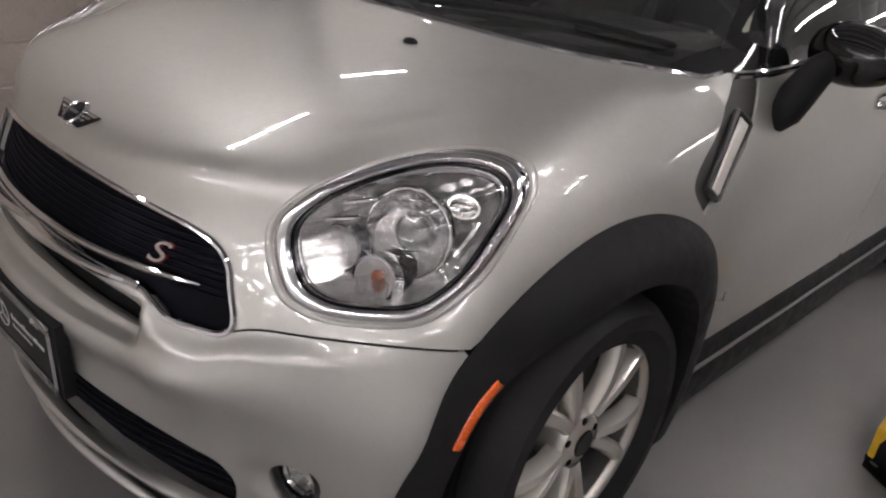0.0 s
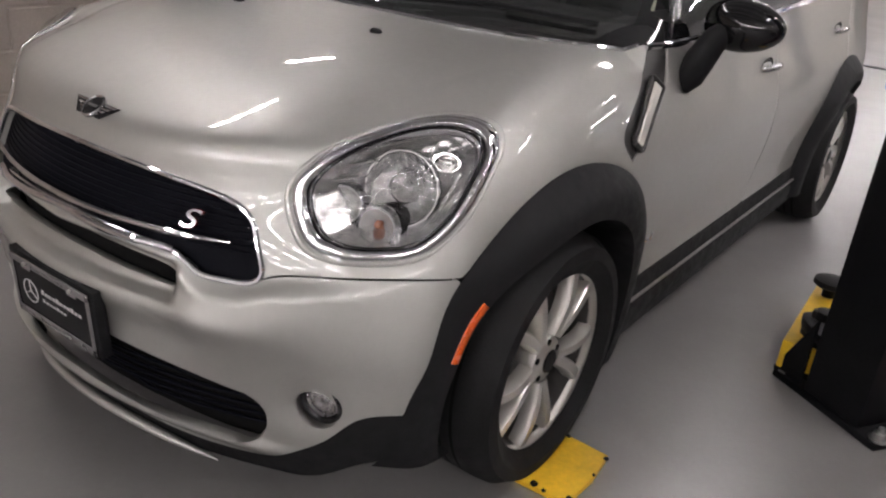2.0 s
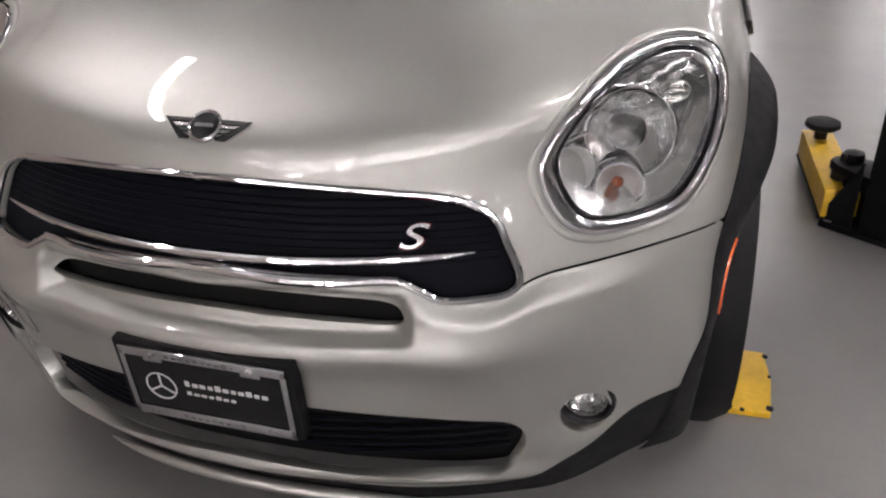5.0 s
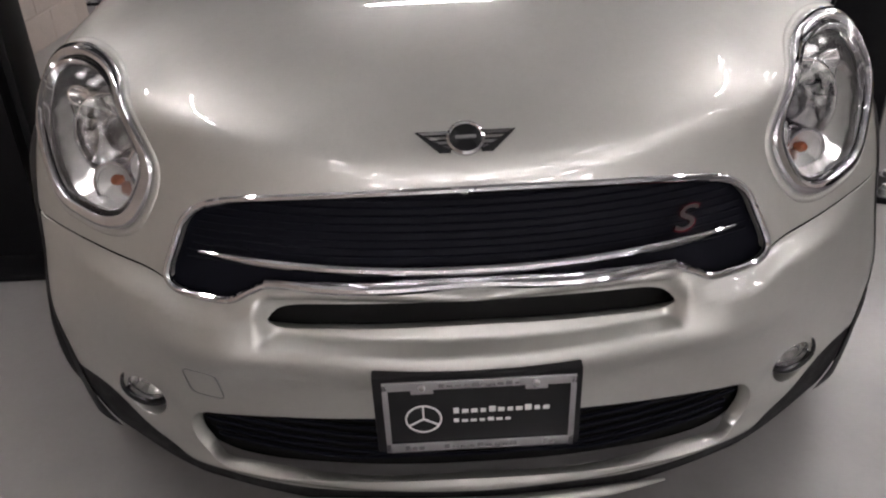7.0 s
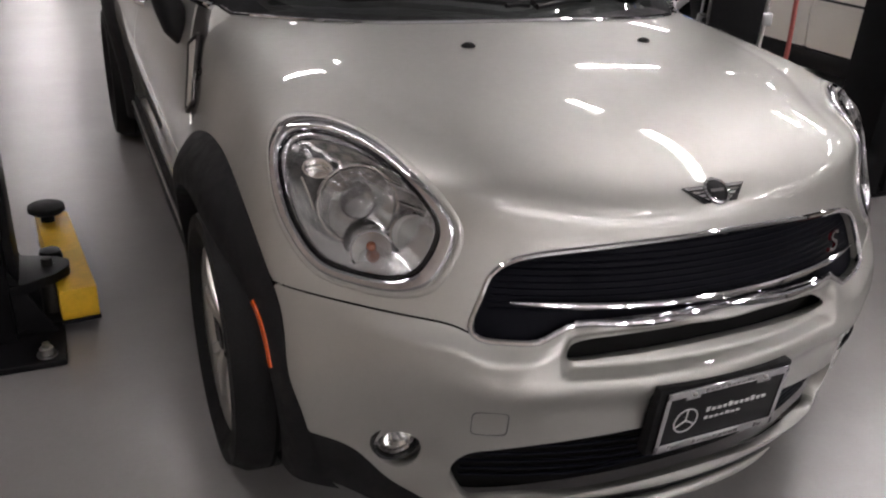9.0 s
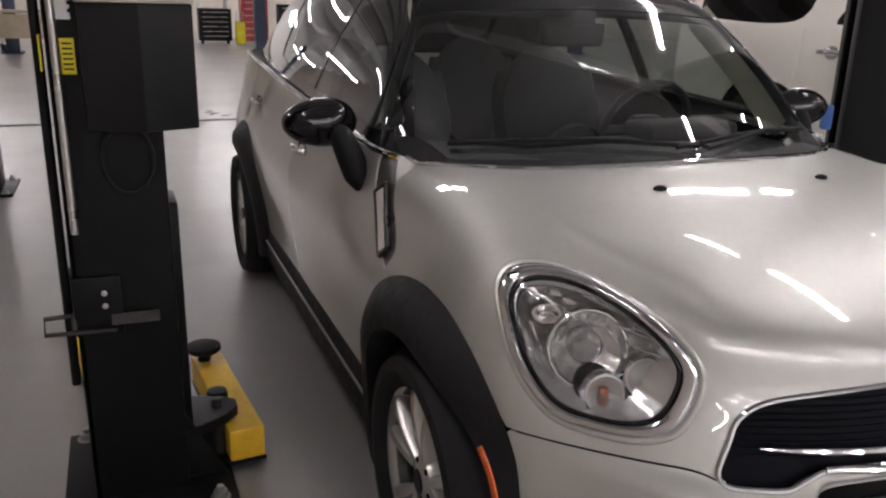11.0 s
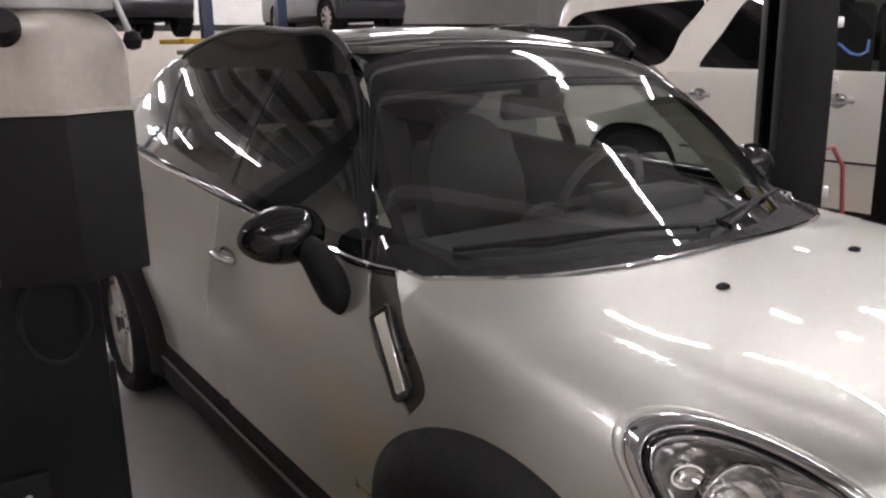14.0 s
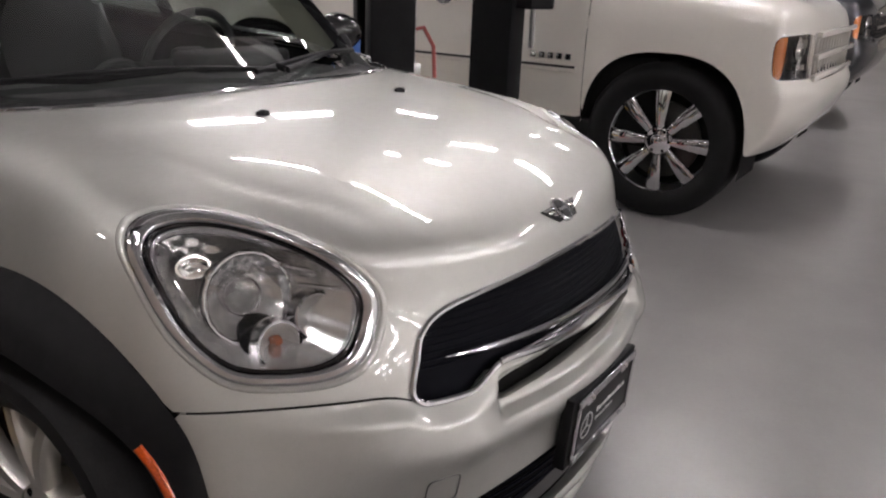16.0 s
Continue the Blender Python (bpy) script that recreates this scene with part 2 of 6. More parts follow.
def tube(path, r, seg=8, closed=False, flat=1.0, up=None):
    """A round bar along a path; r may be one radius or one for each point; flat squeezes it along its normal."""
    P = [Vector(p) for p in path]
    n = len(P)
    bm = bmesh.new()
    rings = []
    last = Vector(up) if up else None
    for i in range(n):
        a = P[(i - 1) % n] if closed or i else P[0]
        b = P[(i + 1) % n] if closed or i < n - 1 else P[-1]
        d = (b - a).normalized()
        ref = last if last is not None else (Vector((0, 0, 1)) if abs(d.z) < 0.9 else Vector((1, 0, 0)))
        u = (ref - d * ref.dot(d)).normalized()
        if not up:
            last = u
        w = d.cross(u)
        ri = r[i] if isinstance(r, (list, tuple)) else r
        rings.append([bm.verts.new(P[i] + (u * math.cos(2 * math.pi * k / seg) * flat + w * math.sin(2 * math.pi * k / seg)) * ri) for k in range(seg)])
    for i in range(n if closed else n - 1):
        A, B = rings[i], rings[(i + 1) % n]
        for k in range(seg):
            bm.faces.new((A[k], A[(k + 1) % seg], B[(k + 1) % seg], B[k]))
    if not closed:
        bm.faces.new(rings[0][::-1])
        bm.faces.new(rings[-1])
    bmesh.ops.recalc_face_normals(bm, faces=bm.faces)
    return bm


def prism(poly, depth, m=None, bevel=0.0):
    """A flat outline in x, y given a depth along z."""
    bm = bmesh.new()
    lo = [bm.verts.new((x, y, 0)) for x, y in poly]
    f = bm.faces.new(lo)
    ex = bmesh.ops.extrude_face_region(bm, geom=[f])
    bmesh.ops.translate(bm, verts=[v for v in ex["geom"] if isinstance(v, bmesh.types.BMVert)], vec=(0, 0, depth))
    bmesh.ops.recalc_face_normals(bm, faces=bm.faces)
    if bevel:
        bmesh.ops.bevel(bm, geom=[e for e in bm.edges if e.calc_face_angle(0) > 0.6], offset=bevel, segments=2, affect="EDGES", profile=0.6)
    if m:
        bm.transform(m)
    return bm


def join(*bms):
    out = bmesh.new()
    for b in bms:
        me = bpy.data.meshes.new("tmp")
        b.to_mesh(me)
        b.free()
        out.from_mesh(me)
        bpy.data.meshes.remove(me)
    return out


# ---------------------------------------------------------------- smooth bodies given by a field


def spline(xs, ys):
    """A smooth curve (natural cubic) through a few values."""
    xs, ys = np.array(xs, float), np.array(ys, float)
    n, h = len(xs), np.diff(xs)
    A, r = np.eye(n), np.zeros(n)
    for i in range(1, n - 1):
        A[i, i - 1], A[i, i], A[i, i + 1] = h[i - 1], 2 * (h[i - 1] + h[i]), h[i]
        r[i] = 6 * ((ys[i + 1] - ys[i]) / h[i] - (ys[i] - ys[i - 1]) / h[i - 1])
    m = np.linalg.solve(A, r)

    def f(x):
        x = np.clip(x, xs[0], xs[-1])
        i = np.clip(np.searchsorted(xs, x) - 1, 0, n - 2)
        a = (xs[i + 1] - x) / h[i]
        b = 1 - a
        return a * ys[i] + b * ys[i + 1] + ((a**3 - a) * m[i] + (b**3 - b) * m[i + 1]) * h[i] ** 2 / 6

    return f


def smax(a, b, k):
    """The larger of two fields, rounded where they meet."""
    return 0.5 * (a + b + np.sqrt((a - b) ** 2 + 0.25 * k * k))


def ramp(x, a, b):
    t = np.clip((x - a) / (b - a), 0, 1)
    return t * t * t * (t * (6 * t - 15) + 10)


def step(a, b, x):
    t = np.clip((x - a) / (b - a), 0, 1)
    return t * t * (3 - 2 * t)


def hump(x, c, w):
    return np.exp(-(((x - c) / w) ** 2))


def cast(F, O, D, far):
    """Where rays from inside leave the body F < 0."""
    lo, hi = np.zeros(D.shape[:-1]), np.full(D.shape[:-1], far)
    for _ in range(9):
        mid = (lo + hi) / 2
        inside = F(O + D * mid[..., None]) < 0
        lo, hi = np.where(inside, mid, lo), np.where(inside, hi, mid)
    flo, fhi = F(O + D * lo[..., None]), F(O + D * hi[..., None])
    for _ in range(3):
        t = lo + (hi - lo) * np.clip(flo / (flo - fhi - 1e-12), 0, 1)
        ft = F(O + D * t[..., None])
        inside = ft < 0
        lo, flo = np.where(inside, t, lo), np.where(inside, ft, flo)
        hi, fhi = np.where(inside, hi, t), np.where(inside, fhi, ft)
    t = lo + (hi - lo) * np.clip(flo / (flo - fhi - 1e-12), 0, 1)
    return O + D * t[..., None]


def gradient(F, P, h=4e-4):
    g = np.stack([F(P + e) - F(P - e) for e in np.eye(3) * h], -1)
    return g / np.maximum(np.linalg.norm(g, axis=-1, keepdims=True), 1e-9)


def globe(centre, az, el):
    """Rays from one centre; az counts from straight ahead (-y), el upwards, in degrees."""
    a, e = np.meshgrid(np.radians(az), np.radians(el), indexing="ij")
    D = np.stack([np.sin(a) * np.cos(e), -np.cos(a) * np.cos(e), np.sin(e)], -1)
    return np.broadcast_to(np.array(centre, float), D.shape), D


def sideways(ys, zs, side, x0=0.0):
    """Rays to one side from a grid in y and z."""
    y, z = np.meshgrid(ys, zs, indexing="ij")
    O = np.stack([np.full(y.shape, x0), y, z], -1)
    D = np.zeros(O.shape)
    D[..., 0] = side
    return O, D


def skin(name, F, rays, mask, mat, parent, far=3.0, thick=0.012, label=""):
    """The part of the surface F = 0 where mask < 0, cut cleanly along mask = 0, with its edge turned inwards."""
    O, D = rays
    P = cast(F, O, D, far)
    M = mask(P)
    nu, nv = M.shape
    verts, faces, at, cut = [], [], {}, {}
    inside = M < 0

    def vert(i, j):
        k = (i, j)
        if k not in at:
            at[k] = len(verts)
            verts.append(P[i, j])
        return at[k]

    pending = []

    def crossing(i, j, k, l):
        key = (i, j, k, l) if (i, j) < (k, l) else (k, l, i, j)
        if key not in cut:
            i, j, k, l = key
            t = M[i, j] / (M[i, j] - M[k, l])
            cut[key] = len(verts)
            pending.append((len(verts), O[i, j], O[k, l], D[i, j], D[k, l], t, M[i, j], M[k, l]))
            verts.append(None)
        return cut[key]

    total = inside[:-1, :-1].astype(int) + inside[1:, :-1] + inside[1:, 1:] + inside[:-1, 1:]
    for i, j in zip(*np.nonzero(total > 0)):
        ring = ((i, j), (i + 1, j), (i + 1, j + 1), (i, j + 1))
        if total[i, j] == 4:
            faces.append([vert(*c) for c in ring])
            continue
        f = []
        for q in range(4):
            a, b = ring[q], ring[(q + 1) % 4]
            if inside[a]:
                f.append(vert(*a))
            if inside[a] != inside[b]:
                f.append(crossing(*a, *b))
        if len(f) > 2:
            faces.append(f)
    if pending:
        O0, O1, D0, D1 = (np.array([p[k] for p in pending]) for k in (1, 2, 3, 4))
        t0, t1 = np.zeros(len(pending)), np.ones(len(pending))
        m0, m1 = np.array([p[6] for p in pending]), np.array([p[7] for p in pending])
        t = np.array([p[5] for p in pending])
        for turn in range(4):
            o = O0 + (O1 - O0) * t[:, None]
            d = D0 + (D1 - D0) * t[:, None]
            d = d / np.linalg.norm(d, axis=1, keepdims=True)
            q = cast(F, o, d, far)
            if turn == 3:
                break
            mt = mask(q)
            same = (mt < 0) == (m0 < 0)
            t0, m0 = np.where(same, t, t0), np.where(same, mt, m0)
            t1, m1 = np.where(same, t1, t), np.where(same, m1, mt)
            t = t0 + (t1 - t0) * np.clip(m0 / (m0 - m1 + 1e-12), 0.02, 0.98)
        for p, v in zip(pending, q):
            verts[p[0]] = v
    if not verts:
        return None
    V = np.array(verts)
    N = gradient(F, V)
    # outward winding
    f0 = np.array([f[:3] for f in faces])
    fn = np.cross(V[f0[:, 1]] - V[f0[:, 0]], V[f0[:, 2]] - V[f0[:, 0]])
    if (fn * N[f0[:, 0]]).sum() < 0:
        faces = [f[::-1] for f in faces]
    normals = [N[i] for f in faces for i in f]
    if thick:
        count = {}
        for f in faces:
            for q in range(len(f)):
                a, b = f[q], f[(q + 1) % len(f)]
                count[(a, b)] = 1
        rim = [(a, b) for a, b in count if (b, a) not in count]
        V2 = list(V)
        low = {}
        for a, b in rim:
            for v in (a, b):
                if v not in low:
                    low[v] = (len(V2), len(V2) + 1)
                    V2 += [V[v], V[v] - N[v] * thick]
            e = V[b] - V[a]
            n = np.cross(e, N[a])
            n = n / (np.linalg.norm(n) + 1e-12)
            faces.append([low[b][0], low[a][0], low[a][1], low[b][1]])
            soft = n + N[a] * 0.6
            soft = soft / (np.linalg.norm(soft) + 1e-12)
            normals += [soft, soft, n, n]
        V = np.array(V2)
    me = bpy.data.meshes.new(name)
    me.from_pydata([tuple(v) for v in V], [], faces)
    me.polygons.foreach_set("use_smooth", [True] * len(me.polygons))
    me.update()
    if len(normals) == len(me.loops):
        me.normals_split_custom_set([tuple(n) for n in normals])
    me.materials.append(mat)
    ob = new(name, me)
    ob.parent = parent
    if label:
        ob["label"] = label
    return ob


def outline(points, samples=160):
    """A signed distance (negative inside) to a smooth closed outline through a few 2D points."""
    p = np.array(points, float)
    n = len(p)
    loop = []
    for i in range(n):
        a, b, c, d = p[i - 1], p[i], p[(i + 1) % n], p[(i + 2) % n]
        for t in np.linspace(0, 1, max(2, samples // n), endpoint=False):
            loop.append(0.5 * ((2 * b) + (c - a) * t + (2 * a - 5 * b + 4 * c - d) * t**2 + (3 * b - a - 3 * c + d) * t**3))
    L = np.array(loop)
    A, B = L, np.roll(L, -1, 0)

    def f(u, v):
        q = np.stack([u, v], -1)
        shape = q.shape[:-1]
        q = q.reshape(-1, 2)
        best = np.full(len(q), 1e9)
        odd = np.zeros(len(q), bool)
        for a, b in zip(A, B):
            e = b - a
            w = q - a
            t = np.clip((w @ e) / (e @ e + 1e-12), 0, 1)
            best = np.minimum(best, ((w - t[:, None] * e) ** 2).sum(1))
            c = (a[1] > q[:, 1]) != (b[1] > q[:, 1])
            odd ^= c & (q[:, 0] < (b[0] - a[0]) * (q[:, 1] - a[1]) / (b[1] - a[1] + 1e-15) + a[0])
        s = np.sqrt(best)
        return np.where(odd, -s, s).reshape(shape)

    f.loop = L
    return f

# ---------------------------------------------------------------- the silver car

WHEEL_Y, WHEEL_Z, REAR_Y = 0.80, 0.315, 3.395
front_y = spline([0.12, 0.22, 0.32, 0.42, 0.52, 0.60, 0.68, 0.76, 0.84, 0.95], [0.149, 0.113, 0.093, 0.087, 0.087, 0.103, 0.130, 0.156, 0.164, 0.176])
side_x = spline([0.15, 0.30, 0.45, 0.60, 0.75, 0.88, 1.00, 1.15], [0.79, 0.80, 0.815, 0.838, 0.836, 0.803, 0.778, 0.745])
top_z = spline([0.05, 0.20, 0.32, 0.48, 0.70, 0.95, 1.20, 1.45], [0.752, 0.834, 0.890, 0.9375, 0.972, 1.0005, 1.0225, 1.0415])

valley_x = spline([0.20, 0.28, 0.34, 0.43, 0.55, 0.65, 0.75, 1.0], [0.445, 0.445, 0.448, 0.470, 0.528, 0.553, 0.566, 0.585])


def body(P):
    x, y, z = np.abs(P[..., 0]), P[..., 1], P[..., 2]
    low = 1 - ramp(z, 0.42, 0.62)
    nose = front_y(z) + (0.3525 - 0.0385 * low) * (x / 0.82) ** (2.21 - 0.23 * low) - y
    side = x - (side_x(z) - (0.016 + 0.020 * ramp(z, 0.40, 0.62)) * np.clip((1.1 - y) / 0.65, 0, 2) ** 3 - 0.02 * np.clip(y - 2.9, 0, 2) ** 3)
    tail = y - (4.02 - 0.12 * (x / 0.8) ** 3)
    top = z - (top_z(y) + 0.6 * np.clip(y - 1.22, 0, 1) - (0.0285 - 0.0116 * (1 - ramp(y, 0.2, 1.1))) * (x / 0.75) ** 2.19)
    # shallow dips in which the lamps sit
    dip = 0.0443 * np.exp(-((x - 0.62) ** 2 + (y - 0.45) ** 2 + (z - 0.80) ** 2) / 0.17**2)
    # the soft valley between the bonnet and the lamp's shoulder
    dip = dip + 0.0017 * np.exp(-(((x - valley_x(y)) / 0.020) ** 2)) * ramp(y, 0.16, 0.46) * (1 - ramp(y, 0.60, 1.0)) * ramp(z, 0.66, 0.90)
    return dip + smax(smax(smax(nose, side, 0.065), top, 0.085 + 0.131 * ramp(y, 0.1, 0.9)), tail, 0.1)


seam_z = spline([0, 0.30, 0.36, 0.42, 0.47, 0.50, 0.56, 0.65, 0.80], [0.628, 0.622, 0.600, 0.588, 0.590, 0.604, 0.615, 0.620, 0.630])


def bumper_body(P):
    """The bumper stands a little proud under the bonnet, with a groove at the slot and hollows round the fog lamps."""
    x, z = np.abs(P[..., 0]), P[..., 2]
    d = seam_z(x) - z
    proud = 0.022 * step(-0.002, 0.042, d) * (1 - step(0.07, 0.24, d)) * step(0.28, 0.42, x) * (1 - step(0.55, 0.72, x))
    proud = proud + 0.012 * step(0.0, 0.02, d) * (1 - step(0.02, 0.05, d)) * (1 - step(0.30, 0.38, x))
    proud = proud + 0.016 * hump(z, 0.495, 0.035) * (1 - step(0.34, 0.60, x))
    proud = proud - 0.026 * step(0.516, 0.532, z) * (1 - step(0.585, 0.612, z)) * (1 - step(0.305, 0.345, x))
    hollow = hump(x, 0.575, 0.055) * hump(z, 0.325, 0.045)
    lip = 0.016 * hump(z, 0.228 - 0.10 * x * x, 0.022) * (1 - step(0.45, 0.62, x))
    return body(P) - proud - lip + 0.018 * hollow


def rear_edge(x):
    """The bonnet's rear edge, seen from above."""
    return 0.945 + 0.2 * x**2 + 1.2 * np.abs(x) ** 5


scuttle_front = spline([0.70, 0.752, 0.80, 0.88, 0.97, 1.05], [1.10, 1.075, 1.045, 1.151, 1.262, 1.33])
scuttle_rear = spline([0.70, 0.752, 0.79, 0.889, 0.97, 1.05], [1.085, 1.085, 1.165, 1.296, 1.335, 1.36])
flare_r = spline([-60, -40, -22, -8, 6, 22, 40, 90, 135, 180, 230], [0.56, 0.55, 0.50, 0.452, 0.442, 0.442, 0.460, 0.470, 0.493, 0.486, 0.47])


def polar(P, yc):
    dy, dz = yc - P[..., 1], P[..., 2] - WHEEL_Z
    a = np.degrees(np.arctan2(dz, dy))
    return np.hypot(dy, dz), np.where(a < -90, a + 360, a)


def off_arch(P, yc=WHEEL_Y, gap=0.0):
    r, a = polar(P, yc)
    return flare_r(a if yc == WHEEL_Y else np.clip(180 - a, -20, 230)) - r + gap


grille_shape = [(0, 0.758), (0.15, 0.755), (0.30, 0.745), (0.395, 0.730), (0.443, 0.702), (0.466, 0.660), (0.486, 0.612), (0.472, 0.590), (0.425, 0.586), (0.378, 0.588), (0.346, 0.604), (0.312, 0.619), (0.25, 0.624), (0, 0.631)]
slot_shape = [(0, 0.590), (0.20, 0.584), (0.285, 0.577), (0.318, 0.562), (0.318, 0.549), (0.295, 0.539), (0.2, 0.544), (0, 0.550)]
intake_shape = [(0, 0.394), (0.16, 0.388), (0.32, 0.370), (0.425, 0.352), (0.478, 0.338), (0.503, 0.300), (0.496, 0.252), (0.462, 0.217), (0.39, 0.213), (0.23, 0.233), (0, 0.248)]


def both(half):
    return half + [(-x, z) for x, z in half[-2:0:-1]]


grille, slot, intake = outline(both(grille_shape), 300), outline(both(slot_shape), 220), outline(both(intake_shape), 240)
lower_z = spline([0, 0.15, 0.3, 0.42, 0.5, 0.57, 0.62, 0.66, 0.72, 0.82], [0.216, 0.202, 0.178, 0.174, 0.186, 0.225, 0.268, 0.315, 0.343, 0.35])
FOG = (0.594, 0.340)

# the headlamp's own frame: its middle, outward, along and up
LAMP = np.array((0.633, 0.430, 0.772))
LAMP_N = gradient(body, LAMP)
LAMP_A = np.cross((0, 0, 1), LAMP_N)
LAMP_A /= np.linalg.norm(LAMP_A)
LAMP_B = np.cross(LAMP_N, LAMP_A)
lamp_shape = outline([(-0.195, -0.020), (-0.169, -0.105), (-0.114, -0.136), (-0.029, -0.137), (0.055, -0.117), (0.124, -0.048), (0.166, 0.041), (0.184, 0.100), (0.165, 0.140), (0.099, 0.152), (0.014, 0.134), (-0.078, 0.092), (-0.152, 0.042)], 260).loop
lamp_angle = np.degrees(np.arctan2(lamp_shape[:, 1], lamp_shape[:, 0]))
lamp_order = np.argsort(lamp_angle)


def lamp_r(a):
    return np.interp(a, lamp_angle[lamp_order], np.hypot(lamp_shape[:, 0], lamp_shape[:, 1])[lamp_order], period=360)


def lamp_at(P):
    Q = np.stack([np.abs(P[..., 0]), P[..., 1], P[..., 2]], -1) - LAMP
    a, b = Q @ LAMP_A, Q @ LAMP_B
    ang = np.degrees(np.arctan2(b, a))
    return np.hypot(a, b), lamp_r(np.where(ang < -180, ang + 360, ang))


def in_lamp(P, s=1.0):
    rho, r = lamp_at(P)
    return rho - r * s + 10 * (P[..., 1] > 0.9)


car = thing("hatchback_car", (0, 0, 0), "silver metallic compact hatchback with black roof, parked in a service bay", "car")
FRONT = globe((0, 1.15, 0.45), np.linspace(-114, 114, 300), np.linspace(-26, 84, 170))


def all_of(*m):
    out = m[0]
    for k in m[1:]:
        out = np.maximum(out, k)
    return out


def bonnet_mask(P):
    x, y, z = P[..., 0], P[..., 1], P[..., 2]
    edge = rear_edge(x)
    side = scuttle_front(z)
    return all_of(seam_z(np.abs(x)) + 0.002 - z, -grille(x, z) - 8 * (y > 0.6), -in_lamp(P), off_arch(P), y - edge, np.where(z < 0.985, y - side, -1.0))


def bumper_mask(P):
    x, z = P[..., 0], P[..., 2]
    fog = np.hypot((np.abs(x) - FOG[0]) * 1.15, z - FOG[1] + 0.010) - 0.047
    return all_of(z - seam_z(np.abs(x)) + 0.002, -slot(x, z), -intake(x, z), -fog, off_arch(P), lower_z(np.abs(x)) - z, -grille(x, z))


skin("bonnet", body, FRONT, bonnet_mask, SILVER, car, thick=0.016)
skin("front_bumper", bumper_body, globe((0, 1.15, 0.45), np.linspace(-82, 82, 300), np.linspace(-30, 16, 110)), bumper_mask, SILVER, car, thick=0.028)
skin("lower_lip", lambda P: body(P) + 0.004 + 0.009 * (1 - step(0.45, 0.70, np.abs(P[..., 0]))), globe((0, 1.15, 0.45), np.linspace(-82, 82, 160), np.linspace(-34, -2, 60)),
     lambda P: all_of(P[..., 2] - lower_z(np.abs(P[..., 0])) - 0.006, 0.115 + 0.10 * ramp(np.abs(P[..., 0]), 0.5, 0.74) - P[..., 2], off_arch(P, gap=-0.01)), BLACK_PLASTIC, car)


def on_nose(x, z, F=body, out=0.0):
    P = cast(F, np.array([[x, 1.0, z]]), np.array([[0.0, -1.0, 0.0]]), 1.4)
    return (P + gradient(F, P) * out)[0]


part("skid_strip", tube([on_nose(x, 0.157 - 0.040 * (x / 0.35) ** 2, body, 0.004) for x in np.linspace(-0.36, 0.36, 50)], [0.002 + 0.011 * (1 - (2 * i / 49 - 1) ** 4) for i in range(50)], 10), SILVER, car)

# dark backs behind the openings
skin("grille_insert", lambda P: body(P) + 0.020, globe((0, 1.15, 0.45), np.linspace(-34, 34, 150), np.linspace(4, 24, 60)), lambda P: grille(P[..., 0], P[..., 2]) - 0.006, MESH_BLACK, car, thick=0)
skin("slot_back", lambda P: body(P) + 0.060, globe((0, 1.15, 0.45), np.linspace(-28, 28, 60), np.linspace(0, 12, 30)), lambda P: slot(P[..., 0], P[..., 2]) - 0.02, DEEP_BLACK, car, thick=0)
skin("intake_back", lambda P: body(P) + 0.050, globe((0, 1.15, 0.45), np.linspace(-38, 38, 90), np.linspace(-18, 2, 40)), lambda P: intake(P[..., 0], P[..., 2]) - 0.02, DEEP_BLACK, car, thick=0)
for z in np.linspace(0.642, 0.745, 10):
    xs = [x for x in np.linspace(-0.47, 0.47, 80) if grille(np.array([x]), np.array([z]))[0] < -0.006]
    part("grille_slat", tube([on_nose(x, z, body, -0.017) for x in xs], 0.0024, 5), MESH_BLACK, car)
for z in (0.240, 0.262, 0.284, 0.306, 0.328, 0.350):
    xs = [x for x in np.linspace(-0.5, 0.5, 60) if intake(np.array([x]), np.array([z]))[0] < -0.004]
    part("intake_slat", tube([on_nose(x, z, body, -0.036) for x in xs], 0.0040, 6), MESH_BLACK, car)
part("grille_frame", tube([on_nose(x, z, body, 0.001) for x, z in grille.loop], 0.0062, 8, True), CHROME, car, "polished chrome grille surround")
part("lower_grille_trim", tube([on_nose(x, 0.622 - 0.05 * x * x + 0.004, bumper_body, 0.003) for x in np.linspace(-0.315, 0.315, 60)], 0.0075, 8), CHROME, car)
part("grille_bar", tube([on_nose(x, 0.647 + 0.055 * x * x, body, 0.006) for x in np.linspace(-0.42, 0.42, 70)], [0.0012 + 0.0058 * (1 - (2 * i / 69 - 1) ** 6) for i in range(70)], 8), CHROME, car)
part("bumper_seam", tube([on_nose(x, float(seam_z(np.array(abs(x)))), body, -0.006) for x in np.linspace(-0.77, -0.49, 30)], 0.004, 6), DEEP_BLACK, car)
part("bumper_seam", tube([on_nose(x, float(seam_z(np.array(abs(x)))), body, -0.006) for x in np.linspace(0.49, 0.77, 30)], 0.004, 6), DEEP_BLACK, car)


def frame_at(P, F=body, up=(0, 0, 1)):
    """A frame on the surface: x along, y up the surface, z outwards."""
    n = gradient(F, np.array(P))
    a = np.cross(up, n)
    a /= np.linalg.norm(a)
    b = np.cross(n, a)
    m = Matrix([[a[0], b[0], n[0], P[0]], [a[1], b[1], n[1], P[1]], [a[2], b[2], n[2], P[2]], [0, 0, 0, 1]])
    return m


